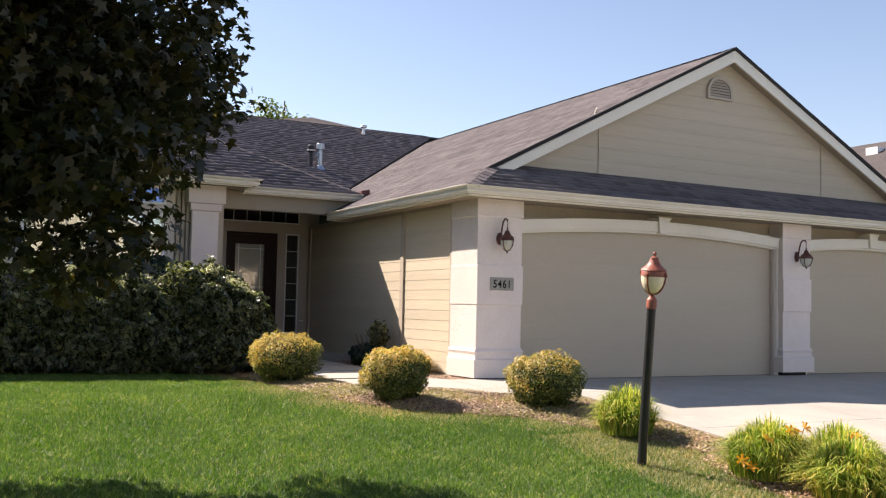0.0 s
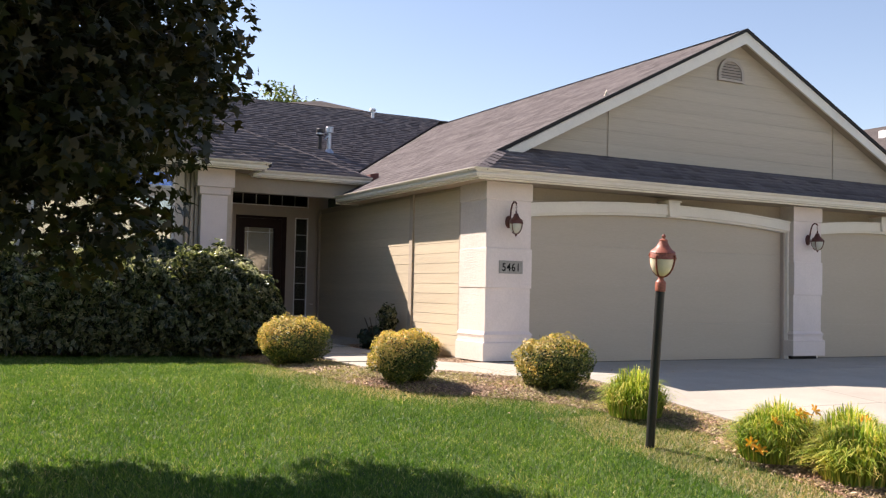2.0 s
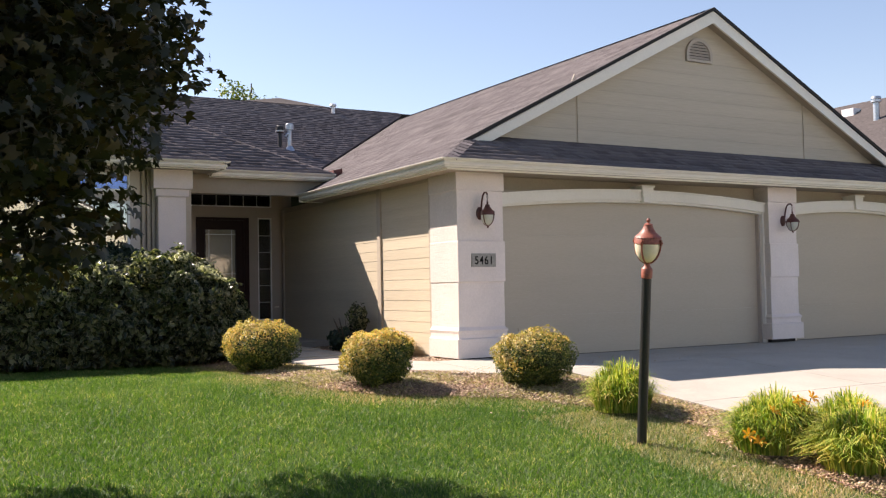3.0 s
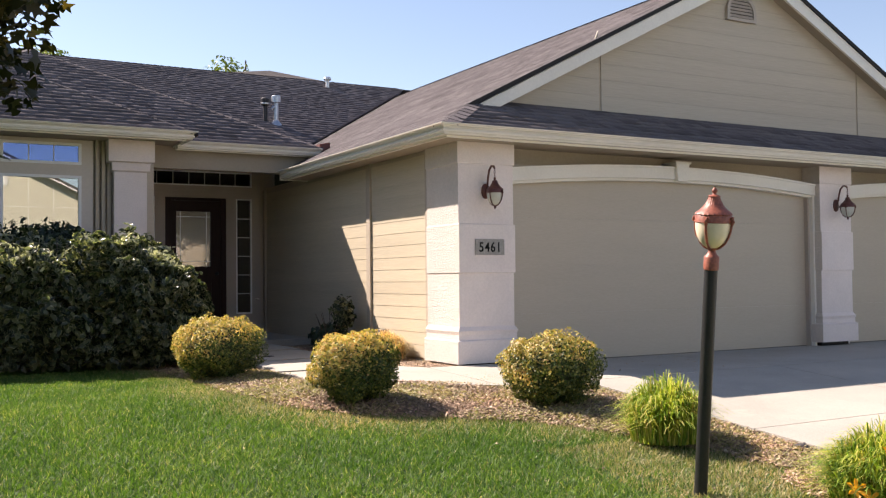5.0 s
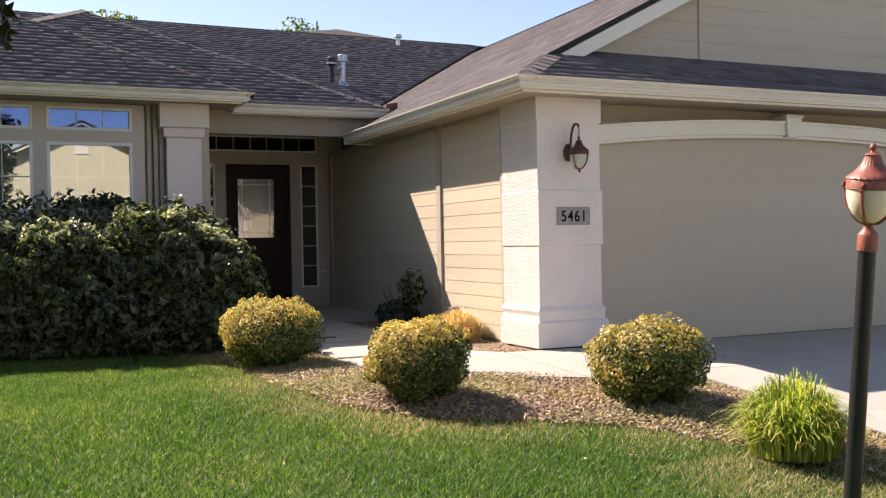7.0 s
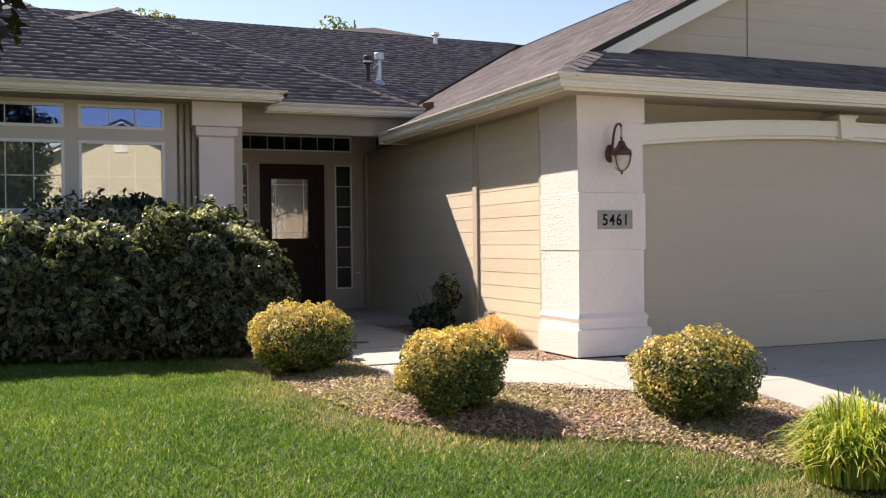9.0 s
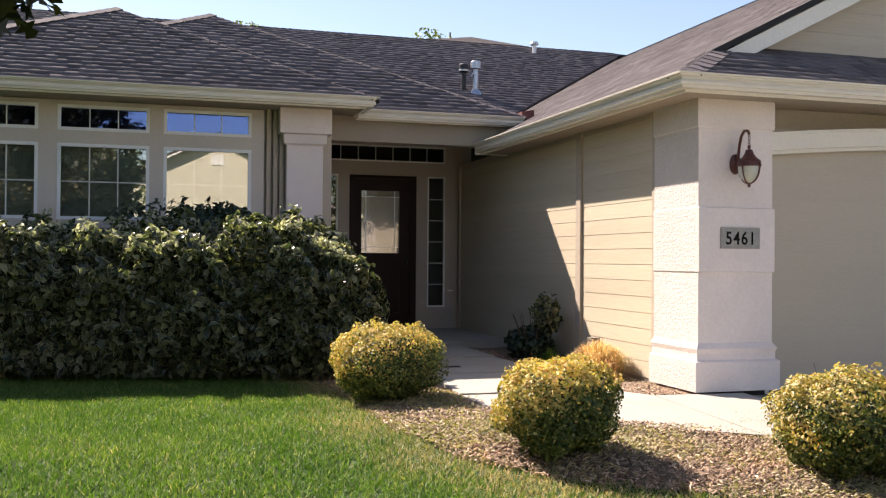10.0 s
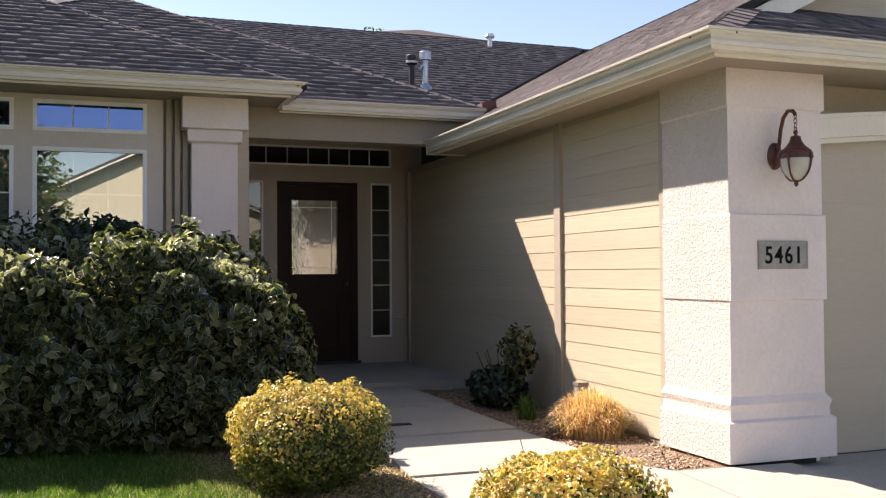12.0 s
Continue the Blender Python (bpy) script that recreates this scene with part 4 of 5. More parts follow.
lamp_post = thing("lamp_post", (5.29, 6.04, gz(5.29, 6.04)), "leaning black lamp post with weathered red lantern in the lawn", "lamp post")
foot = Vector((5.285, 6.04, gz(5.29, 6.04) - 0.05))
tip = Vector((5.24, 5.876, 0.977))
post = part("post", tube(bmesh.new(), [foot, foot.lerp(tip, 0.33), foot.lerp(tip, 0.66), tip], 0.037, 16), POST_PAINT, lamp_post, "black painted steel post with scratches", smooth=True)
post.matrix_parent_inverse = Matrix.Translation(-lamp_post.location)
hang = Matrix.Translation(tip) @ Vector((0, 0, 1)).rotation_difference(tip - foot).to_matrix().to_4x4()
collar, roof_b, cage_b, bowl_b = bmesh.new(), bmesh.new(), bmesh.new(), bmesh.new()
lathe(collar, [(0.039, -0.014), (0.0425, -0.010), (0.0425, 0.058), (0.039, 0.064), (0.029, 0.074), (0.022, 0.088), (0.021, 0.096), (0.028, 0.104), (0.030, 0.110)], 18)
lantern(roof_b, cage_b, bowl_b, (0, 0, 0.298), 1.0)
for name, bb, mat, lab in (("collar", collar, COPPER, "weathered red collar"), ("lantern_roof", roof_b, COPPER, "fluted red bell-shaped roof"), ("cage", cage_b, COPPER, "curved red ribs"), ("glass_bowl", bowl_b, FROSTED, "cream frosted glass")):
    bb.transform(hang)
    o = part(name, bb, mat, lamp_post, lab, smooth=True)
    o.matrix_parent_inverse = Matrix.Translation(-lamp_post.location)


def wall_lamp(x, y, z, group):
    """z is the tip of the bowl; y the wall face."""
    lamp = thing("wall_lamp", (x, y, z), "dark red hooked wall lantern on a white stucco pier", "wall lamp", group)
    bb = bmesh.new()
    lathe(bb, [(0.062, 0.0), (0.060, 0.012), (0.045, 0.022), (0.02, 0.028)], 18)
    bb.transform(Matrix.Translation((0, 0, 0.19)) @ Matrix.Rotation(radians(90), 4, "X") @ Matrix.Diagonal((0.85, 1.35, 1, 1)))
    part("backplate", bb, DARK_RED, lamp, smooth=True)
    pts = [(0, -0.02, 0.20), (0, -0.045, 0.26), (0, -0.06, 0.34), (0, -0.085, 0.41), (0, -0.125, 0.445), (0, -0.17, 0.44), (0, -0.19, 0.415)]
    part("hook_arm", tube(bmesh.new(), pts, 0.0115, 8), DARK_RED, lamp, smooth=True)
    ch = bmesh.new()
    for i in range(4):
        c = 0.405 - i * 0.027
        ring = [(0.010 * math.cos(t) * (1 if i % 2 else 0), -0.19 + 0.010 * math.cos(t) * (0 if i % 2 else 1), c + 0.017 * math.sin(t)) for t in np.linspace(0, 2 * math.pi, 11)]
        tube(ch, ring, 0.0025, 5)
    part("chain", ch, DARK_RED, lamp)
    r, c, g = bmesh.new(), bmesh.new(), bmesh.new()
    lantern(r, c, g, (0, -0.19, 0.195), 0.88)
    lathe(c, [(0.004, -0.205), (0.013, -0.192), (0.011, -0.18), (0.026, -0.168)], 10, (0, -0.19, 0.195))
    part("lantern_roof", r, DARK_RED, lamp, "dark red bell-shaped roof", smooth=True)
    part("cage", c, DARK_RED, lamp, "curved dark ribs", smooth=True)
    part("glass_bowl", g, FROSTED_GREY, lamp, "pale frosted glass", smooth=True)
    return lamp


first_lamp = wall_lamp(6.71, 10.63, 1.665, "garage wall lamps")
copy_thing(first_lamp, pose(12.25, 10.63, 1.665))

sign = thing("house_number_sign", (6.74, 10.608, 1.26), "grey cast plate with dark house number 5461 on the garage pier", "house number")
part("plate", boxes((-0.18, 0.18, -0.012, 0.0, -0.085, 0.085)), PLATE, sign, bevel=0.004)
part("border", boxes((-0.172, 0.172, -0.0145, -0.0118, 0.074, 0.078), (-0.172, 0.172, -0.0145, -0.0118, -0.078, -0.074), (-0.172, -0.168, -0.0145, -0.0118, -0.074, 0.074), (0.168, 0.172, -0.0145, -0.0118, -0.074, 0.074)), PLATE, sign)
for i, ch in enumerate("5461"):
    cu = bpy.data.curves.new("numeral", "FONT")
    cu.body, cu.size, cu.extrude, cu.align_x, cu.offset = ch, 0.145, 0.002, "CENTER", 0.0020
    o = new("numeral", cu)
    me = bpy.data.meshes.new_from_object(o)
    bpy.data.objects.remove(o)
    me.materials.append(NUMERAL)
    me.transform(pose(-0.108 + i * 0.072, -0.0135, -0.050, 90, 0, 0) @ Matrix.Diagonal((0.85, 1, 1, 1)))
    put("numeral", me, sign)

# flue on the entry roof, small vent on the main roof
fx0, fy0 = 7.30, 18.9
fz0 = h_main(fx0, fy0)
flue = thing("flue_pipe", (fx0, fy0, fz0), "galvanised double flue pipe with a capped top on the shingle roof", "flue pipe")
part("pipe", lathe(bmesh.new(), [(0.045, -0.05), (0.045, 0.36), (0.05, 0.362), (0.05, 0.39)], 16), GALV, flue, smooth=True)
part("cap", lathe(bmesh.new(), [(0.05, 0.38), (0.085, 0.39), (0.085, 0.50), (0.07, 0.515)], 16), GALV, flue, "bright steel cap", smooth=True)
part("side_arm", tube(bmesh.new(), [(0, 0, 0.33), (-0.07, -0.01, 0.30), (-0.09, -0.01, 0.24)], 0.03, 10), GALV, flue, smooth=True)
part("flashing", lathe(bmesh.new(), [(0.13, -0.07), (0.09, 0.0), (0.05, 0.05)], 16), GALV, flue, smooth=True)
v2 = thing("flue_pipe", (fx0 - 0.17, fy0 + 0.1, h_main(fx0, fy0 + 0.1)), "short dark-capped vent beside the flue", "flue pipe")
part("pipe", lathe(bmesh.new(), [(0.04, -0.05), (0.04, 0.34)], 12), BLACK_METAL, v2, smooth=True)
part("cap", lathe(bmesh.new(), [(0.05, 0.28), (0.085, 0.30), (0.085, 0.41), (0.06, 0.43)], 12), BLACK_METAL, v2, smooth=True)
part("rim", lathe(bmesh.new(), [(0.088, 0.30), (0.09, 0.325), (0.088, 0.33)], 12), GALV, v2)
v3 = thing("roof_vent", (9.44, 21.6, h_main(9.44, 21.6)), "small white roof vent near the ridge", "roof vent")
part("pipe", lathe(bmesh.new(), [(0.04, -0.05), (0.04, 0.16)], 10), VINYL, v3)
part("cap", lathe(bmesh.new(), [(0.07, 0.15), (0.09, 0.17), (0.07, 0.22), (0.03, 0.23)], 10), VINYL, v3)
box_ = thing("utility_box", (6.33, 12.42, 0.0), "small grey-brown utility stub against the garage wall", "utility box")
part("body", boxes((-0.04, 0.04, -0.04, 0.04, 0.0, 0.30)), surface("utility_paint", (0.32, 0.27, 0.21), 0.6), box_, bevel=0.008)
part("lid", boxes((-0.045, 0.045, -0.045, 0.045, 0.30, 0.325)), surface("utility_lid", (0.24, 0.2, 0.16), 0.6), box_, bevel=0.004)
spout = thing("drain_tile", (4.95, 12.65, 0.0), "small dark leaf-stained drain grate in the walk", "drain")
part("grate", boxes((-0.09, 0.09, -0.04, 0.04, 0.05, 0.056)), FLASHING, spout)


stone = thing("stone", (6.61, 6.46, gz(6.61, 6.46)), "small dark stone at the edge of the mulch by the driveway", "stone")
b = bmesh.new()
bmesh.ops.create_icosphere(b, subdivisions=2, radius=1)
for v in b.verts:
    v.co = Vector((v.co.x * 0.065, v.co.y * 0.05, v.co.z * 0.03 + 0.022)) * (1 + 0.25 * noise.noise(v.co * 1.7))
part("body", b, surface("dark_stone", (0.075, 0.065, 0.06), 0.8, vary=0.2, wear=0.2, bump=0.4), stone, smooth=True)


# ---- plants ----
def leaf_mesh(name, centres, normals, length, width, mat, rng, fold=0.25, rim=False, jitter=0.6, droop=0.0):
    """Many folded leaves of six corners; they lie roughly across the given normals."""
    n = len(centres)
    nn = normals + rng.normal(0, jitter, (n, 3))
    nn /= np.linalg.norm(nn, axis=1, keepdims=True) + 1e-9
    d = rng.normal(0, 1, (n, 3))
    d[:, 2] -= droop
    d -= (d * nn).sum(1, keepdims=True) * nn
    d /= np.linalg.norm(d, axis=1, keepdims=True) + 1e-9
    s = np.cross(nn, d)
    k = rng.uniform(0.65, 1.25, (n, 1))
    L, W = length * k, width * k
    c = centres
    base, tipp, mid = c - d * L * 0.5, c + d * L * 0.5 - nn * L * 0.12, c + nn * 0.0
    l1, l2 = c - d * L * 0.12 + s * W * 0.5 + nn * W * fold, c + d * L * 0.2 + s * W * 0.38 + nn * W * fold * 0.8
    r1, r2 = c - d * L * 0.12 - s * W * 0.5 + nn * W * fold, c + d * L * 0.2 - s * W * 0.38 + nn * W * fold * 0.8
    verts = np.stack([base, mid, tipp, l1, l2, r1, r2], 1).reshape(-1, 3)
    o = np.arange(n)[:, None] * 7
    tri = np.concatenate([o + [[0, 3, 1]], o + [[1, 3, 4]], o + [[1, 4, 2]], o + [[0, 1, 5]], o + [[1, 6, 5]], o + [[1, 2, 6]]], 1).ravel()
    att = np.tile([0.5, 0.0, 0.7, 1, 1, 1, 1], n) if rim else None
    return fast_mesh(name, verts, tri, 3, mat, att)


def blob_points(rng, n, centre, radii, shell=0.3, power=2.3, lump=0.12, floor=None):
    """Points in the outer shell of a lumpy rounded body, with outward normals."""
    v = rng.normal(0, 1, (n, 3))
    v /= np.linalg.norm(v, axis=1, keepdims=True)
    sc = (np.abs(v) ** power).sum(1, keepdims=True) ** (-1 / power)
    a = np.arctan2(v[:, 1], v[:, 0])
    ph = rng.uniform(0, 6, 6)
    l = 1 + lump * (np.sin(3 * a + ph[0]) * np.cos(2.5 * v[:, 2] * 2 + ph[1]) + 0.7 * np.sin(5 * a + ph[2] + 3 * v[:, 2]) + 0.6 * np.sin(9 * a + ph[3]) * np.sin(7 * v[:, 2] + ph[4]))
    r = (1 - shell * rng.random(n) ** 1.7) * l
    p = v * sc * r[:, None] * radii
    nrm = v / np.array(radii)
    nrm /= np.linalg.norm(nrm, axis=1, keepdims=True)
    keep = p[:, 2] + centre[2] > (floor if floor is not None else -9)
    return (p + centre)[keep], nrm[keep]


def bush(at, rx, rz, seed, leaf, label, gold=0.5, n=20000, size=0.0240, rim=False, group=""):
    """A clipped round bush: twigs inside, a shade-dark core, leaves; golden on top and sunward, greener below."""
    rng = np.random.default_rng(seed)
    x, y = at
    g = gz(x, y)
    ob = thing("bush", (x, y, g), label, "bush", group)
    c = (0, 0, rz * 0.52)
    p, nr = blob_points(rng, n, c, (rx, rx * 0.95, rz * 0.52), 0.36, 2.5, 0.055, 0.012)
    taper = 1 - 0.20 * np.clip(0.42 - p[:, 2:] / rz, 0, 1) / 0.42
    p[:, :2] *= taper
    p += nr * np.array([noise.noise(Vector(q) * 10 + Vector((seed, 0, 0))) for q in p])[:, None] * 0.075
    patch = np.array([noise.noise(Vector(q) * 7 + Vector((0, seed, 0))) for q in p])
    # Golden tips on top; the normal terms also colour in a sunlit and shaded side
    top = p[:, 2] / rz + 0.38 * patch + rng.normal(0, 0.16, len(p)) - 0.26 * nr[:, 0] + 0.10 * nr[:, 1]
    is_gold_sunward = top > (1 - gold)
    for nm, mask, mat in (("outer_leaves", is_gold_sunward, GOLD_LEAF), ("inner_leaves", ~is_gold_sunward, leaf)):
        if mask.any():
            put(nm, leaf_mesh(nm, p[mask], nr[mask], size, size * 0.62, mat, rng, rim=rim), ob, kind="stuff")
    # Solid lump inside the leaves, coloured dark as the bush's inner shade
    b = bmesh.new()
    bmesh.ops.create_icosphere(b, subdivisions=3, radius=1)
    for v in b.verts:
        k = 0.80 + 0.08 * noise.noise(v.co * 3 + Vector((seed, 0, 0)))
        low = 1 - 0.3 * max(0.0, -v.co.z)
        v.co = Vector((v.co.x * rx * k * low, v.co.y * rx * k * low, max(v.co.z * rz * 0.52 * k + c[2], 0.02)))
    part("core", b, INNER_SHADE, ob, "dark solid filling that stands for inner shade")
    b = bmesh.new()
    for i in range(26):
        a, e = rng.uniform(0, 6.28), rng.uniform(0.2, 1.0)
        q = Vector((rx * 1.0 * math.cos(a) * e, rx * 1.0 * math.sin(a) * e, rz * rng.uniform(0.25, 1.08)))
        tube(b, [(0.05 * math.cos(a), 0.05 * math.sin(a), 0.0), q * 0.55, q], [0.007, 0.004, 0.002], 4)
    part("twigs", b, TWIG, ob)
    return ob


bush((3.93, 11.0), 0.41, 0.55, 11, GREEN_LEAF, "round clipped bush with golden tips beside the front walk", 0.38, group="bushes along the bed")
bush((4.44, 8.97), 0.335, 0.53, 12, GREEN_LEAF, "small round clipped bush with golden tips in the mulch", 0.36, group="bushes along the bed")
bush((5.89, 8.33), 0.39, 0.545, 13, GREEN_LEAF, "larger greener clipped bush with few golden tips", 0.24, 18500, group="bushes along the bed")


def tuft(name, at, r, h, n, mat, seed, label, category, width=0.012, spread=1.0, group="", root=0.40, reach_out=0.78):
    """Long arching blades from one root."""
    rng = np.random.default_rng(seed)
    x, y = at
    ob = thing(name, (x, y, gz(x, y)), label, category, group)
    for nm, n_, reach in (("inner_foliage", int(n * 0.45), 0.55), ("outer_foliage", int(n * 0.55), 1.0)):
        a = rng.uniform(0, 2 * math.pi, n_)
        base = np.stack([np.cos(a), np.sin(a), 0 * a], 1) * (rng.random(n_) ** 0.6 * r * root)[:, None]
        swing = rng.normal(0, 0.95, n_)
        out = np.stack([np.cos(a + swing), np.sin(a + swing), 0 * a], 1)
        lean = rng.random(n_) ** 0.7 * r * reach_out * reach
        hh = h * rng.uniform(0.5, 1.2, n_) * (1.0 - 0.3 * lean / r) * (1.08 - 0.4 * (np.hypot(base[:, 0], base[:, 1]) / (root * r)) ** 2)
        fall = np.clip(lean / r, 0, 1) ** 1.5 * spread
        side = np.stack([-out[:, 1], out[:, 0], 0 * a], 1)
        wid = width * (0.6 + 0.5 * rng.random(n_))
        rows = []
        for t in (0, 0.3, 0.6, 0.85, 1.0):
            up = hh * (math.sin(min(t * 1.25, 1) * math.pi / 2)) - hh * fall * 0.85 * t ** 3
            ctr = base + out * (lean * t ** 1.6)[:, None] + np.array([0, 0, 1]) * up[:, None]
            w = wid * max(1 - t, 0.04) ** 0.45
            rows += [ctr + side * w[:, None] / 2, ctr - side * w[:, None] / 2]
        verts = np.stack(rows, 1).reshape(-1, 3)
        o = np.arange(n_)[:, None] * 10
        loops = np.concatenate([o + [[i, i + 1, i + 3, i + 2]] for i in (0, 2, 4, 6)], 1).ravel()
        put(nm, fast_mesh(nm, verts, loops, 4, mat), ob, kind="stuff")
    return ob


tuft("ornamental_grass", (6.12, 11.90), 0.36, 0.30, 3800, DRY_BLADE, 21, "dry straw-coloured clump of grass by the garage wall", "ornamental grass", 0.008, 0.9, root=0.62, reach_out=0.55)
LIL = "strappy green and yellow daylily clump in the mulch by the driveway"
lily1 = tuft("daylily", (5.95, 7.05), 0.44, 0.40, 2400, LILY_BLADE, 22, LIL, "daylily", 0.0135, 0.75, group="daylilies", root=0.55, reach_out=0.62)
FLOWERING = "flowering daylily clump with orange blooms by the driveway"
lilies = [tuft("daylily", (6.04, 5.40), 0.50, 0.40, 3400, LILY_BLADE, 23, FLOWERING, "daylily", 0.0135, 0.75, group="daylilies", root=0.55, reach_out=0.62),
          tuft("daylily", (6.54, 5.12), 0.48, 0.40, 2800, LILY_BLADE, 24, FLOWERING, "daylily", 0.0135, 0.75, group="daylilies", root=0.55, reach_out=0.62),
          tuft("daylily", (6.16, 4.72), 0.52, 0.40, 3400, LILY_BLADE, 25, LIL, "daylily", 0.0135, 0.85, group="daylilies", root=0.55, reach_out=0.62)]
rng = np.random.default_rng(5)


def flower(parent, p, size):
    stem = tube(bmesh.new(), [(p[0] * 0.4, p[1] * 0.4, 0.02), (p[0] * 0.8, p[1] * 0.8, p[2] * 0.6), p], 0.004, 5)
    part("stem", stem, GREEN_LEAF, parent)
    b = bmesh.new()
    face = Vector((p[0] * 0.6 + rng.normal(0, 0.4), -0.8 + rng.normal(0, 0.4), 0.9)).normalized()
    q = Vector((0, 0, 1)).rotation_difference(face).to_matrix().to_4x4()
    mid = b.verts.new(p)
    for k in range(6):
        a = k * math.pi / 3
        pts = [(0, 0, 0), (0.35, 0.17, 0.30), (0.75, 0.20, 0.50), (1.05, 0.0, 0.42), (0.75, -0.20, 0.50), (0.35, -0.17, 0.30)]
        vs = [mid]
        for u, v, w in pts[1:]:
            vs.append(b.verts.new(Matrix.Translation(p) @ q @ Vector(((u * math.cos(a) - v * math.sin(a)) * size, (u * math.sin(a) + v * math.cos(a)) * size, w * size))))
        b.faces.new(vs)
    part("bloom", b, PETAL, parent, "open orange bloom")


for ob, pts in ((lilies[0], [(-0.43, -0.14, 0.16), (-0.37, -0.18, 0.11), (-0.24, -0.20, 0.32), (0.02, -0.20, 0.37), (0.12, -0.17, 0.36), (0.27, -0.12, 0.38)]), (lilies[1], [(-0.05, -0.17, 0.36), (-0.12, -0.26, 0.20)])):
    for p in pts:
        flower(ob, p, 0.058)


def hedge():
    """A clipped hedge of variegated leaves: a rounded block that runs a little askew of the wall."""
    shear = lambda x: np.clip(0.22 * (3.8 - x), 0.0, 0.75)
    rng = np.random.default_rng(31)
    ob = thing("hedge", (1.3, 13.0, 0), "tall clipped hedge with variegated leaves below the windows", "hedge")
    n = 46000
    X0, X1, Y0, Y1, H = -2.6, 4.20, 12.16, 13.65, 1.29
    cx, cy, hx, hy = (X0 + X1) / 2, (Y0 + Y1) / 2, (X1 - X0) / 2, (Y1 - Y0) / 2
    kinds = rng.choice(3, n, p=[0.50, 0.33, 0.17])
    u, w = rng.uniform(-1, 1, n), rng.uniform(0, 1, n)
    dep = 0.30 * rng.random(n) ** 1.3
    P, N = np.zeros((n, 3)), np.zeros((n, 3))
    f = kinds == 0
    u[f] = 1 - 2 * rng.random(f.sum()) ** 1.5
    P[f], N[f] = np.stack([cx + u[f] * hx, cy - hy + dep[f] - 0, w[f] * H], 1), (0, -0.85, 0.6)
    t = kinds == 1
    u[t] = 1 - 2 * rng.random(t.sum()) ** 1.5
    P[t], N[t] = np.stack([cx + u[t] * hx, cy + (w[t] * 2 - 1) * hy, H - dep[t]], 1), (0, 0, 1)
    e = kinds == 2
    P[e], N[e] = np.stack([cx + hx - dep[e], cy + u[e] * hy, w[e] * H], 1), (1, 0, 0.3)
    z = P[:, 2] / H
    right = np.clip((P[:, 0] - (X1 - 0.9)) / 0.9, 0, 1)
    P[:, 0] -= right * (np.clip(z - 0.35, 0, 1) ** 1.3) * 0.62
    P[:, 1] += np.clip((cy - P[:, 1]) / hy, 0, 1) * (0.55 * np.clip(z - 0.66, 0, 1) + 0.18 * np.clip(0.25 - z, 0, 1) * 3)
    P[:, 2] -= np.clip(right - 0.55, 0, 1) * np.clip(z - 0.5, 0, 1) * 0.25
    big = np.array([noise.noise(Vector(q) * 1.7) for q in P]) * 0.17 + np.array([noise.noise(Vector(q) * 4.5) for q in P]) * 0.25
    P += N * big[:, None] * 1.3
    keep = P[:, 2] > 0.04
    P, N = P[keep], N[keep]
    # Pale sprigs along the top stand in for sunlit leaves
    sprig = rng.choice(np.flatnonzero(P[:, 2] > H * 0.80), 950)
    extra, en = [], []
    for i in sprig:
        if rng.random() < 0.45 + 0.55 * (P[i, 0] < 2.6):
            tall = rng.uniform(0.03, 0.12)
            m = int(tall * 170)
            extra.append(P[i] + np.stack([rng.normal(0, 0.035, m), rng.normal(0, 0.035, m), rng.uniform(0, tall, m)], 1))
            en.append(np.tile([0, -0.3, 0.8], (m, 1)))
    body = len(P)
    P, N = np.concatenate([P] + extra), np.concatenate([N] + en)
    P[:, 1] += shear(P[:, 0])
    P[:, 0] -= 1.3
    P[:, 1] -= 13.0
    put("leaves", leaf_mesh("leaves", P[:body], N[:body], 0.092, 0.052, HEDGE_LEAF, rng, rim=True, jitter=0.75, droop=0.5), ob, kind="stuff")
    put("new_growth", leaf_mesh("new_growth", P[body:], N[body:], 0.064, 0.029, SUNLIT_LEAF, rng, rim=True, jitter=0.9, droop=-0.5), ob, "pale leaves standing in for sunlight along the hedge top", kind="stuff")
    # Solid block behind the leaves, coloured dark as the hedge's inner shade
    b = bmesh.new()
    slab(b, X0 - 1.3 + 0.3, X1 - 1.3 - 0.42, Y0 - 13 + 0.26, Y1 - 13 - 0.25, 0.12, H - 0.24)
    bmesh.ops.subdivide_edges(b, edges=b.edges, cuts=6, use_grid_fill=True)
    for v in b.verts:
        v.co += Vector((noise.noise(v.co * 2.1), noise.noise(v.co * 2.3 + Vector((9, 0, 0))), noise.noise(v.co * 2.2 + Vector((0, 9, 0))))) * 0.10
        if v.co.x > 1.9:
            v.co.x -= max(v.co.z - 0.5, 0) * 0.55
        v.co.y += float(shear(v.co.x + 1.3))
    part("core", b, INNER_SHADE, ob, "dark solid block that stands for inner shade")
    b = bmesh.new()
    for i in range(70):
        x = rng.uniform(X0, X1 - 0.4) - 1.3
        y = rng.uniform(-0.6, 0.5) + float(shear(x + 1.3))
        tube(b, [(x, y * 0.7, 0), (x + rng.normal(0, 0.05), y, 0.35), (x + rng.normal(0, 0.12), y * 1.1, 0.9)], [0.018, 0.012, 0.006], 5)
    tagged(part("twigs", b, TWIG, ob), kind="stuff")
    sh = bmesh.new()
    for i in range(60):
        x, y = rng.uniform(-2.5, 2.1), rng.uniform(-0.6, 0.5)
        y += float(shear(x + 1.3))
        tube(sh, [(x, y, H - 0.15), (x + rng.normal(0, 0.03), y, H + rng.uniform(0.02, 0.13))], [0.004, 0.002], 4)
    tagged(part("shoots", sh, TWIG, ob), kind="stuff")


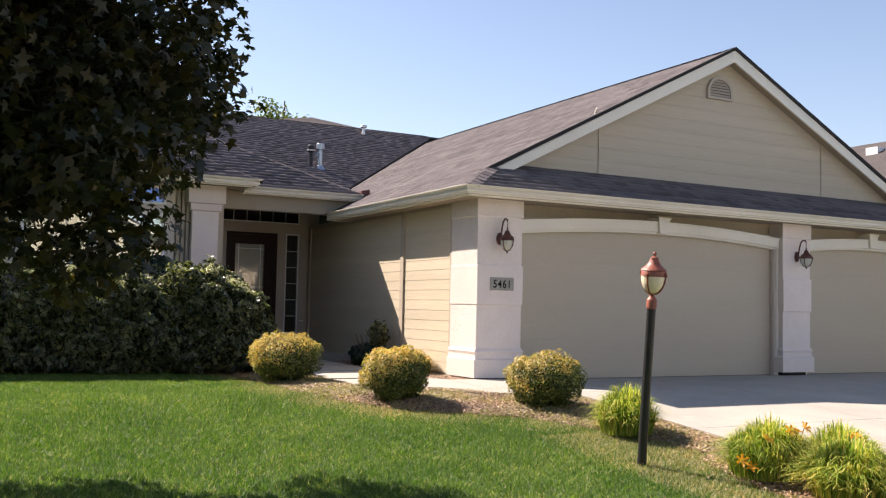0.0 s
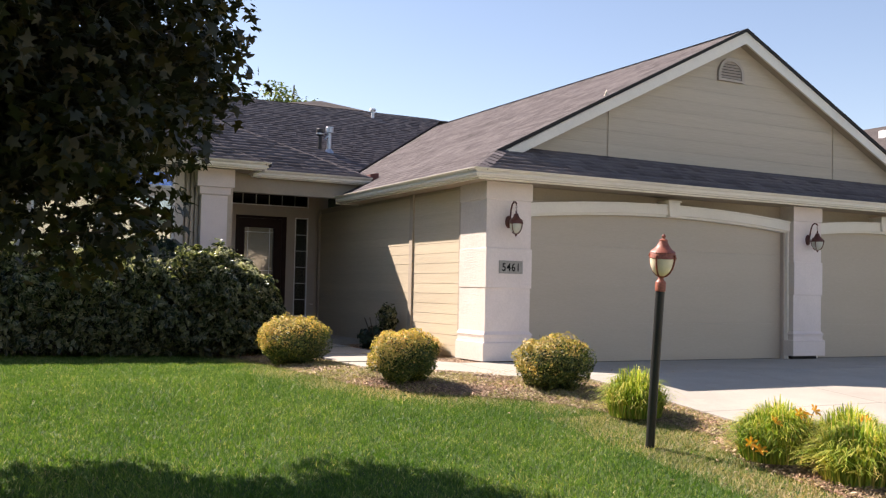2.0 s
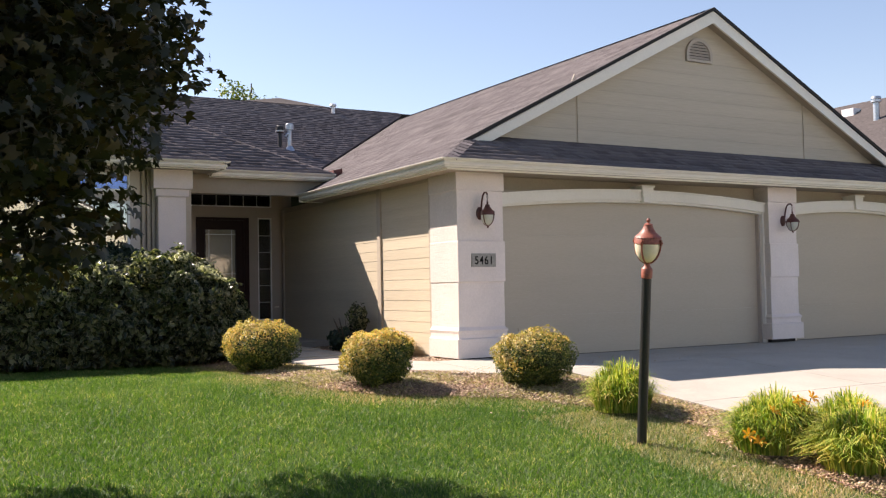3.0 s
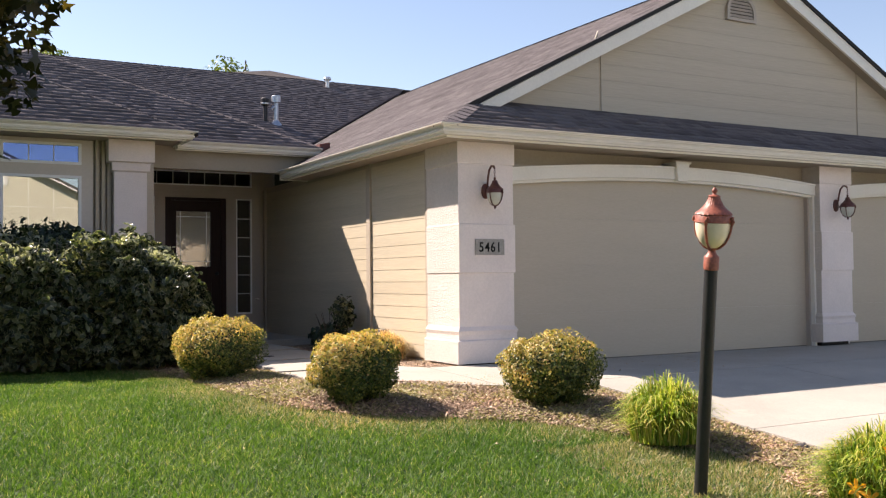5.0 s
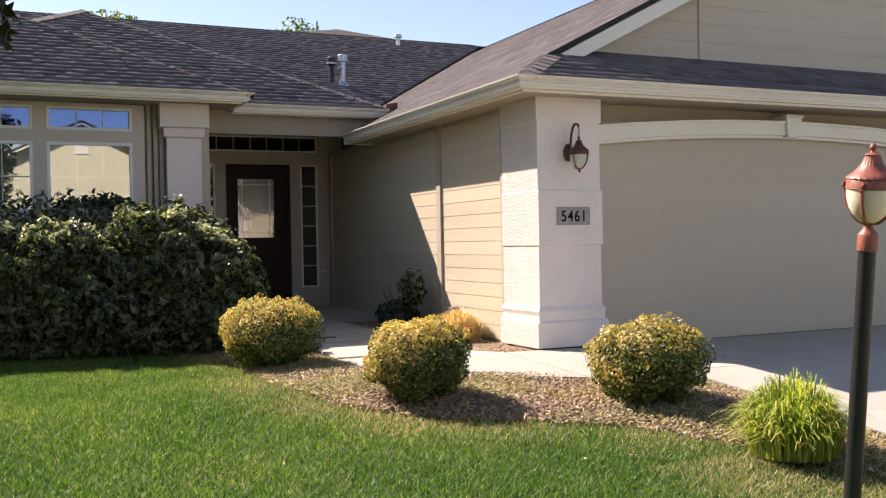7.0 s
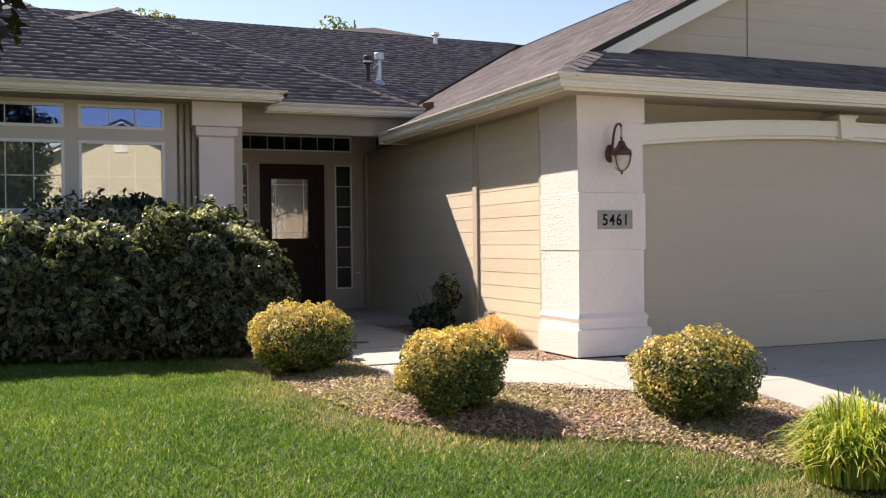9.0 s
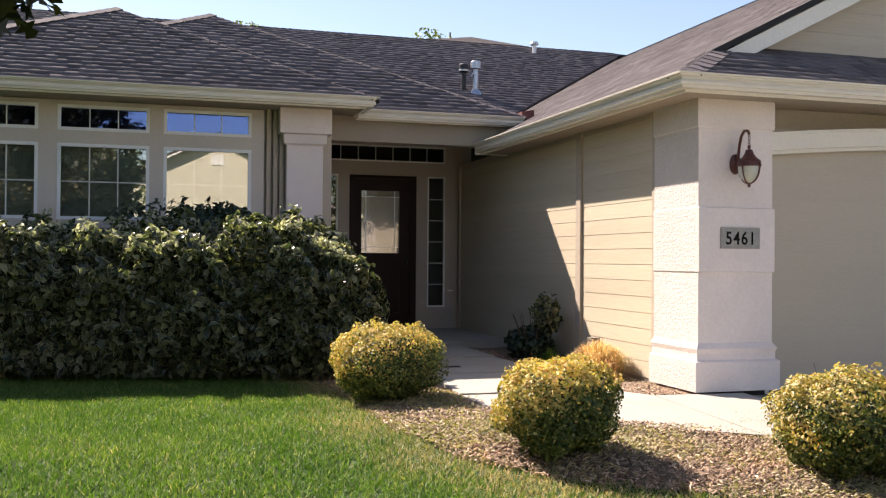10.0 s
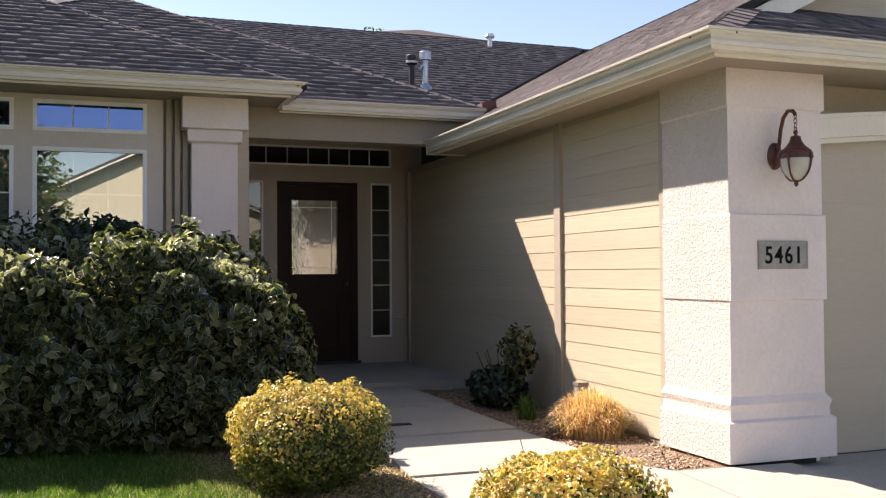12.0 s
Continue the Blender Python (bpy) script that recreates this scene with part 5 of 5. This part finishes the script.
hedge()
rng = np.random.default_rng(33)
dark = thing("shrub", (2.7, 14.25, 0), "dark blue-green leafy shrub between hedge and windows", "shrub")
P, N = blob_points(rng, 9000, (0, 0, 0.98), (0.9, 0.40, 0.62), 0.4, 2.2, 0.16, 0.05)
put("leaves", leaf_mesh("leaves", P, N, 0.085, 0.04, BLUE_LEAF, rng), dark, kind="stuff")
b = bmesh.new()
for i in range(30):
    a = rng.uniform(0, 6.28)
    q = Vector((0.85 * math.cos(a), 0.36 * math.sin(a), rng.uniform(0.8, 1.4)))
    tube(b, [(q.x * 0.3, q.y * 0.3, 0), q * 0.6, q], [0.014, 0.009, 0.004], 5)
part("branches", b, TWIG, dark)
side = thing("shrub", (6.08, 13.35, 0), "small dark leafy shrub against the garage wall", "shrub")
P, N = blob_points(rng, 1800, (0.02, 0.14, 0.17), (0.22, 0.36, 0.18), 0.5, 2.0, 0.15, 0.01)
put("leaves", leaf_mesh("leaves", P, N, 0.06, 0.035, BLUE_LEAF, rng), side, kind="stuff")
P, N = blob_points(rng, 620, (0.08, -0.16, 0.50), (0.15, 0.15, 0.20), 0.8, 2.0, 0.15, 0.01)
put("top_shoot", leaf_mesh("top_shoot", P, N, 0.065, 0.04, HEDGE_LEAF, rng, rim=True), side, kind="stuff")
b = bmesh.new()
for i in range(14):
    a = rng.uniform(0, 6.28)
    tube(b, [(0, 0, 0), (0.12 * math.cos(a), 0.12 * math.sin(a), 0.25), (0.22 * math.cos(a), 0.22 * math.sin(a), 0.5)], [0.008, 0.005, 0.003], 5)
part("stems", b, TWIG, side)
tuft("ornamental_grass", (6.02, 12.75), 0.18, 0.22, 160, GRASS, 26, "sparse green blades by the garage wall", "ornamental grass", 0.008)


# ---- trees ----
def maple_leaves(name, centres, normals, size, mat, rng):
    """Lobed leaves: five points about a middle."""
    n = len(centres)
    nn = normals + rng.normal(0, 0.7, (n, 3))
    nn /= np.linalg.norm(nn, axis=1, keepdims=True)
    d = rng.normal(0, 1, (n, 3))
    d[:, 2] -= 0.9
    d -= (d * nn).sum(1, keepdims=True) * nn
    d /= np.linalg.norm(d, axis=1, keepdims=True)
    s = np.cross(nn, d)
    k = size * rng.uniform(0.7, 1.25, (n, 1))
    shape = [(-0.45, 0.0), (-0.32, 0.36), (-0.08, 0.20), (0.12, 0.58), (0.20, 0.20), (0.62, 0.0), (0.20, -0.20), (0.12, -0.58), (-0.08, -0.20), (-0.32, -0.36)]
    rows = [centres + d * k * u + s * k * v - nn * k * 0.25 * (u * u + v * v) for u, v in shape]
    verts = np.stack([centres] + rows, 1).reshape(-1, 3)
    m = len(shape)
    o = np.arange(n)[:, None] * (m + 1)
    tri = np.concatenate([o + [[0, 1 + i, 1 + (i + 1) % m]] for i in range(m)], 1).ravel()
    return fast_mesh(name, verts, tri, 3, mat)


def tree(at, trunk_r, height, crown_c, crown_r, n_leaf, size, mat, seed, label, lobed=True, clumps=70, clump_r=0.42, g=None, square=False):
    rng = np.random.default_rng(seed)
    ob = thing("tree", (at[0], at[1], gz(*at) if g is None else g), label, "tree")
    cc, cr = np.array(crown_c, float), np.array(crown_r, float)
    b = bmesh.new()
    tube(b, [(0, 0, -0.1), (0.02, 0.01, height * 0.25), (-0.02, 0.03, height * 0.55), (0.02, 0, height * 0.93)], [trunk_r, trunk_r * 0.8, trunk_r * 0.5, trunk_r * 0.12], 12)
    part("trunk", b, BARK, ob, smooth=True)
    limbs = bmesh.new()
    v = rng.normal(0, 1, (clumps, 3))
    v /= np.linalg.norm(v, axis=1, keepdims=True)
    if square:
        v *= (np.abs(v) ** 3.2).sum(1, keepdims=True) ** (-1 / 3.2) * 0.96
    cen = cc + v * cr * (rng.uniform(0.45, 0.98, (clumps, 1)))
    P, N = [], []
    for c in cen:
        start = Vector((0, 0, min(max(c[2] * 0.72, crown_c[2] - crown_r[2]), height * 0.8)))
        q = Vector(c)
        tube(limbs, [start, start.lerp(q, 0.55) + Vector((0, 0, 0.12)), q], [trunk_r * 0.25, trunk_r * 0.13, 0.006], 5)
        m = n_leaf // clumps
        w = rng.normal(0, 1, (m, 3))
        w /= np.linalg.norm(w, axis=1, keepdims=True)
        pts = c + w * clump_r * rng.uniform(0.15, 1.0, (m, 1)) ** 0.6 * np.array([1, 1, 0.75])
        P.append(pts)
        N.append(w * 0.5 + np.array([0, 0, 0.8]))
    P, N = np.concatenate(P), np.concatenate(N)
    part("branchwork", limbs, BARK, ob, kind="stuff", smooth=True)
    maker = maple_leaves if lobed else (lambda nm, p, nr, s, mt, r: leaf_mesh(nm, p, nr, s, s * 0.6, mt, r))
    put("crown", maker("crown", P, N, size, mat, rng), ob, kind="stuff")
    return ob


tree((-0.18, 6.65), 0.13, 6.2, (0, 0, 3.90), (2.12, 2.10, 2.78), 68000, 0.090, MAPLE_LEAF, 41, "dark-leaved maple standing in the lawn", clumps=330, clump_r=0.42, square=True)
tree((11.2, 33.0), 0.2, 8.9, (0, 0, 6.1), (1.9, 1.6, 2.75), 5000, 0.14, FAR_LEAF, 42, "yellow-green tree top behind the house", False, 40, 0.6)
tree((5.2, 33.0), 0.2, 8.3, (0, 0, 5.6), (2.2, 1.8, 2.3), 5000, 0.14, FAR_LEAF, 43, "yellow-green tree top behind the house", False, 40, 0.6)
# Three western trees are added unseen, to keep sky light off the side wall
for i, (x, y, h) in enumerate([(-9, -22, 7), (14.5, -26, 9), (0.1, -9.3, 6.5), (24, -20, 7), (-9.5, 13.5, 7.5), (-9, 8.5, 7.0), (-11, 2.5, 7.5), (-16, -8, 6), (9.2, -12, 3.6)]):
    tree((x, y), 0.2, h, (0, 0, h * 0.6), (h * 0.32, h * 0.32, h * 0.4), 3500, 0.24, FAR_LEAF, 50 + i, "leafy garden tree" + (" across the street" if y < -5 else " added out of view to block western sky"), False, 36, 0.8)


# ---- neighbouring houses ----
def far_house(at, w, d, wall_h, ridge_h, label, turn=0):
    """A gable-fronted house; its front gable faces +y before the turn."""
    ob = thing("house", (at[0], at[1], gz(*at)), label, "house")
    ob.rotation_euler = (0, 0, radians(turn))
    b = bmesh.new()
    prism(b, [(-w / 2, 0), (w / 2, 0), (w / 2, wall_h), (0, ridge_h), (-w / 2, wall_h)], "y", -d, 0)
    wall = part("wall", b, FAR_WALL, ob, "pale yellow-beige siding")
    k = (ridge_h - wall_h) / (w / 2)
    for sg in (-1, 1):
        e = w / 2 + 0.45
        rf = prism(bmesh.new(), [(0, ridge_h + 0.02), (sg * e, ridge_h - k * e + 0.02), (sg * e, ridge_h - k * e + 0.16), (0, ridge_h + 0.16)], "y", -d - 0.4, 0.4)
        part("roof", rf, PLAIN_ROOF, ob)
        part("rake_board", prism(bmesh.new(), [(0, ridge_h - 0.06), (sg * e, ridge_h - k * e - 0.06), (sg * e, ridge_h - k * e + 0.02), (0, ridge_h + 0.02)], "y", 0.38, 0.42), TRIM, ob)
    part("gable_vent", boxes((-0.3, 0.3, 0.0, 0.04, ridge_h - 1.4, ridge_h - 0.9)), TRIM, ob)
    for x in (-w / 4, w / 4):
        win = part("window", boxes((x - 0.7, x + 0.7, 0.0, 0.05, 0.9, 2.1)), VINYL, ob)
        part("pane", boxes((x - 0.62, x + 0.62, 0.05, 0.06, 0.98, 2.02)), GLASS, win)
    return ob


far_house((5.2, -21.0), 14.0, 12, 4.4, 7.8, "pale beige gabled house across the street")
far_house((-13.0, -23.0), 11.0, 12, 2.6, 5.4, "beige gabled house farther along the street")
far_house((21.0, -23.0), 11.0, 12, 2.6, 5.4, "beige gabled house across the street")
nb = far_house((25.5, 20.0), 12.0, 13, 2.8, 6.08, "neighbouring house with a dark grey roof beyond the driveway", 0)
nb_roof = lambda x: 6.24 - (6.08 - 2.8) / 6.0 * (25.5 - x)
nb_flue = thing("flue_pipe", (23.85, 17.3, nb_roof(23.85)), "galvanised flue with a capped top on the neighbouring roof", "flue pipe")
part("pipe", lathe(bmesh.new(), [(0.085, -0.08), (0.085, 0.50)], 14), GALV, nb_flue, smooth=True)
part("cap", lathe(bmesh.new(), [(0.09, 0.46), (0.14, 0.48), (0.14, 0.53), (0.10, 0.54), (0.10, 0.57), (0.14, 0.58), (0.13, 0.64)], 14), GALV, nb_flue, smooth=True)
nb_vent = thing("roof_vent", (24.75, 18.75, nb_roof(24.75)), "low pale box vent near the ridge of the neighbouring roof", "roof vent")
part("hood", boxes((-0.22, 0.22, -0.2, 0.2, -0.12, 0.10)), VINYL, nb_vent, bevel=0.02)
far_house((-14.0, 20.0), 10.0, 12, 2.7, 5.2, "neighbouring beige house beyond the wing", -90)

# ---- lawn, chips, small cover ----
def lawn():
    rng = np.random.default_rng(61)
    n = 1150000
    # denser where the walk passes nearest
    x = rng.uniform(-4.5, 6.35, n)
    y = -0.5 + 14.2 * rng.random(n) ** 0.85
    e = bed_edge(x, y) + 0.09 * np.sin(3.1 * x + 1.7 * y) + 0.06 * np.sin(7.3 * y - 4.1 * x) + 0.03 * np.sin(17 * x + 13 * y)
    thin = np.clip(-e / 0.35, 0, 1)
    keep = (e < 0.45) & (rng.random(n) < np.where(e < 0, 0.62 + 0.38 * thin, 0.62 - 1.3 * e)) & (x < 6.72)
    x, y, e = x[keep], y[keep], e[keep]
    for name, mask, mat in (("lawn", (e < -0.15 - 0.5 * rng.random(len(x)) - 0.5 * (y < 7.2) * (x > 5)) | (rng.random(len(x)) < 0.25), GRASS), ("dry_lawn_edge", None, DRY_GRASS)):
        if mask is None:
            mask = ~first
        first = mask
        px, py = x[mask], y[mask]
        m = len(px)
        a = rng.uniform(0, 2 * math.pi, m)
        h = rng.uniform(0.014, 0.042, m)
        lean = rng.uniform(0.0, 0.048, m)
        z = ground_z(px, py) - 0.028
        w = rng.uniform(0.0026, 0.0048, m)
        s = np.stack([np.cos(a), np.sin(a), 0 * a], 1)
        b_ = rng.uniform(0, 2 * math.pi, m)
        l = np.stack([np.cos(b_), np.sin(b_), 0 * a], 1)
        base = np.stack([px, py, z], 1)
        topp = base + l * lean[:, None] + np.array([0, 0, 1]) * h[:, None]
        verts = np.stack([base - s * w[:, None], base + s * w[:, None], topp], 1).reshape(-1, 3)
        tri = np.arange(m * 3)
        put(name, fast_mesh(name, verts, tri, 3, mat), label="short green lawn grass" if name == "lawn" else "dry yellowed grass along the bed", kind="stuff")


lawn()


def chips(name, n, keep_fn, box, seed, label, low=0.005, high=0.021):
    rng = np.random.default_rng(seed)
    x, y = rng.uniform(box[0], box[1], n), rng.uniform(box[2], box[3], n)
    k = keep_fn(x, y)
    x, y = x[k], y[k]
    m = len(x)
    a, tilt = rng.uniform(0, 2 * math.pi, m), rng.normal(0, 0.35, (m, 2))
    L, W, T = rng.uniform(low, high, m), rng.uniform(0.002, 0.006, m), rng.uniform(0.001, 0.004, m)
    z = ground_z(x, y) + np.clip(bed_edge(x, y), -0.13, 0.2) * 0.12 * (name == "bark_chips") + rng.uniform(0.0, 0.014, m)
    c = np.stack([x, y, z], 1)
    d = np.stack([np.cos(a), np.sin(a), tilt[:, 0]], 1)
    s = np.stack([-np.sin(a), np.cos(a), tilt[:, 1]], 1)
    u = np.array([0, 0, 1.0])
    corners = [c + d * (L * i)[:, None] + s * (W * j)[:, None] + u * (T * q)[:, None] for q in (0, 1) for i, j in ((-1, -1), (1, -1), (1, 1), (-1, 1))]
    verts = np.stack(corners, 1).reshape(-1, 3)
    o = np.arange(m)[:, None] * 8
    loops = np.concatenate([o + [[4, 5, 6, 7]], o + [[0, 1, 5, 4]], o + [[1, 2, 6, 5]], o + [[2, 3, 7, 6]], o + [[3, 0, 4, 7]]], 1).ravel()
    put(name, fast_mesh(name, verts, loops, 4, CHIP), label=label, kind="stuff")


chips("bark_chips", 90000, lambda x, y: bed_edge(x, y) > -0.12, (3.0, 6.74, 3.2, 13.5), 71, "scattered reddish bark chips and dry leaves")
chips("side_chips", 14000, lambda x, y: x > 5.75, (5.75, 6.38, 10.7, 14.6), 72, "bark chips and dry needles in the side bed")
chips("drive_debris", 260, lambda x, y: (bed_edge(x, y) < 0) & ((y < 9) | (x > 4.7)), (4.7, 9.0, 4.5, 13.5), 73, "a few dry leaves blown on the concrete", 0.006, 0.016)


def straw():
    rng = np.random.default_rng(77)
    n = 120000
    x, y = rng.uniform(3.2, 6.7, n), rng.uniform(3.3, 12.5, n)
    e = bed_edge(x, y)
    patch = np.array([noise.noise((u * 1.6, v * 1.6, 4)) for u, v in zip(x, y)])
    k = (e > -0.1) & (patch + rng.normal(0, 0.12, n) > -0.10 + 0.25 * np.clip(e, 0, 1))
    x, y, e = x[k], y[k], e[k]
    m = len(x)
    a = rng.uniform(0, 2 * math.pi, m)
    L = rng.uniform(0.02, 0.05, m)
    c = np.stack([x, y, ground_z(x, y) + np.clip(e, -0.13, 0.2) * 0.12 + 0.004], 1)
    d = np.stack([np.cos(a) * L, np.sin(a) * L, rng.uniform(0.0, 0.03, m)], 1)
    s = np.stack([-np.sin(a), np.cos(a), 0 * a], 1) * 0.0022
    verts = np.stack([c - s, c + s, c + d * 0.6 + s + [0, 0, 0.006], c + d], 1).reshape(-1, 3)
    o = np.arange(m)[:, None] * 4
    put("dry_straw", fast_mesh("dry_straw", verts, np.concatenate([o + [[0, 1, 2]], o + [[0, 2, 3]]], 1).ravel(), 3, DRY_GRASS), label="thin dry straw and weeds on the mulch", kind="stuff")


straw()
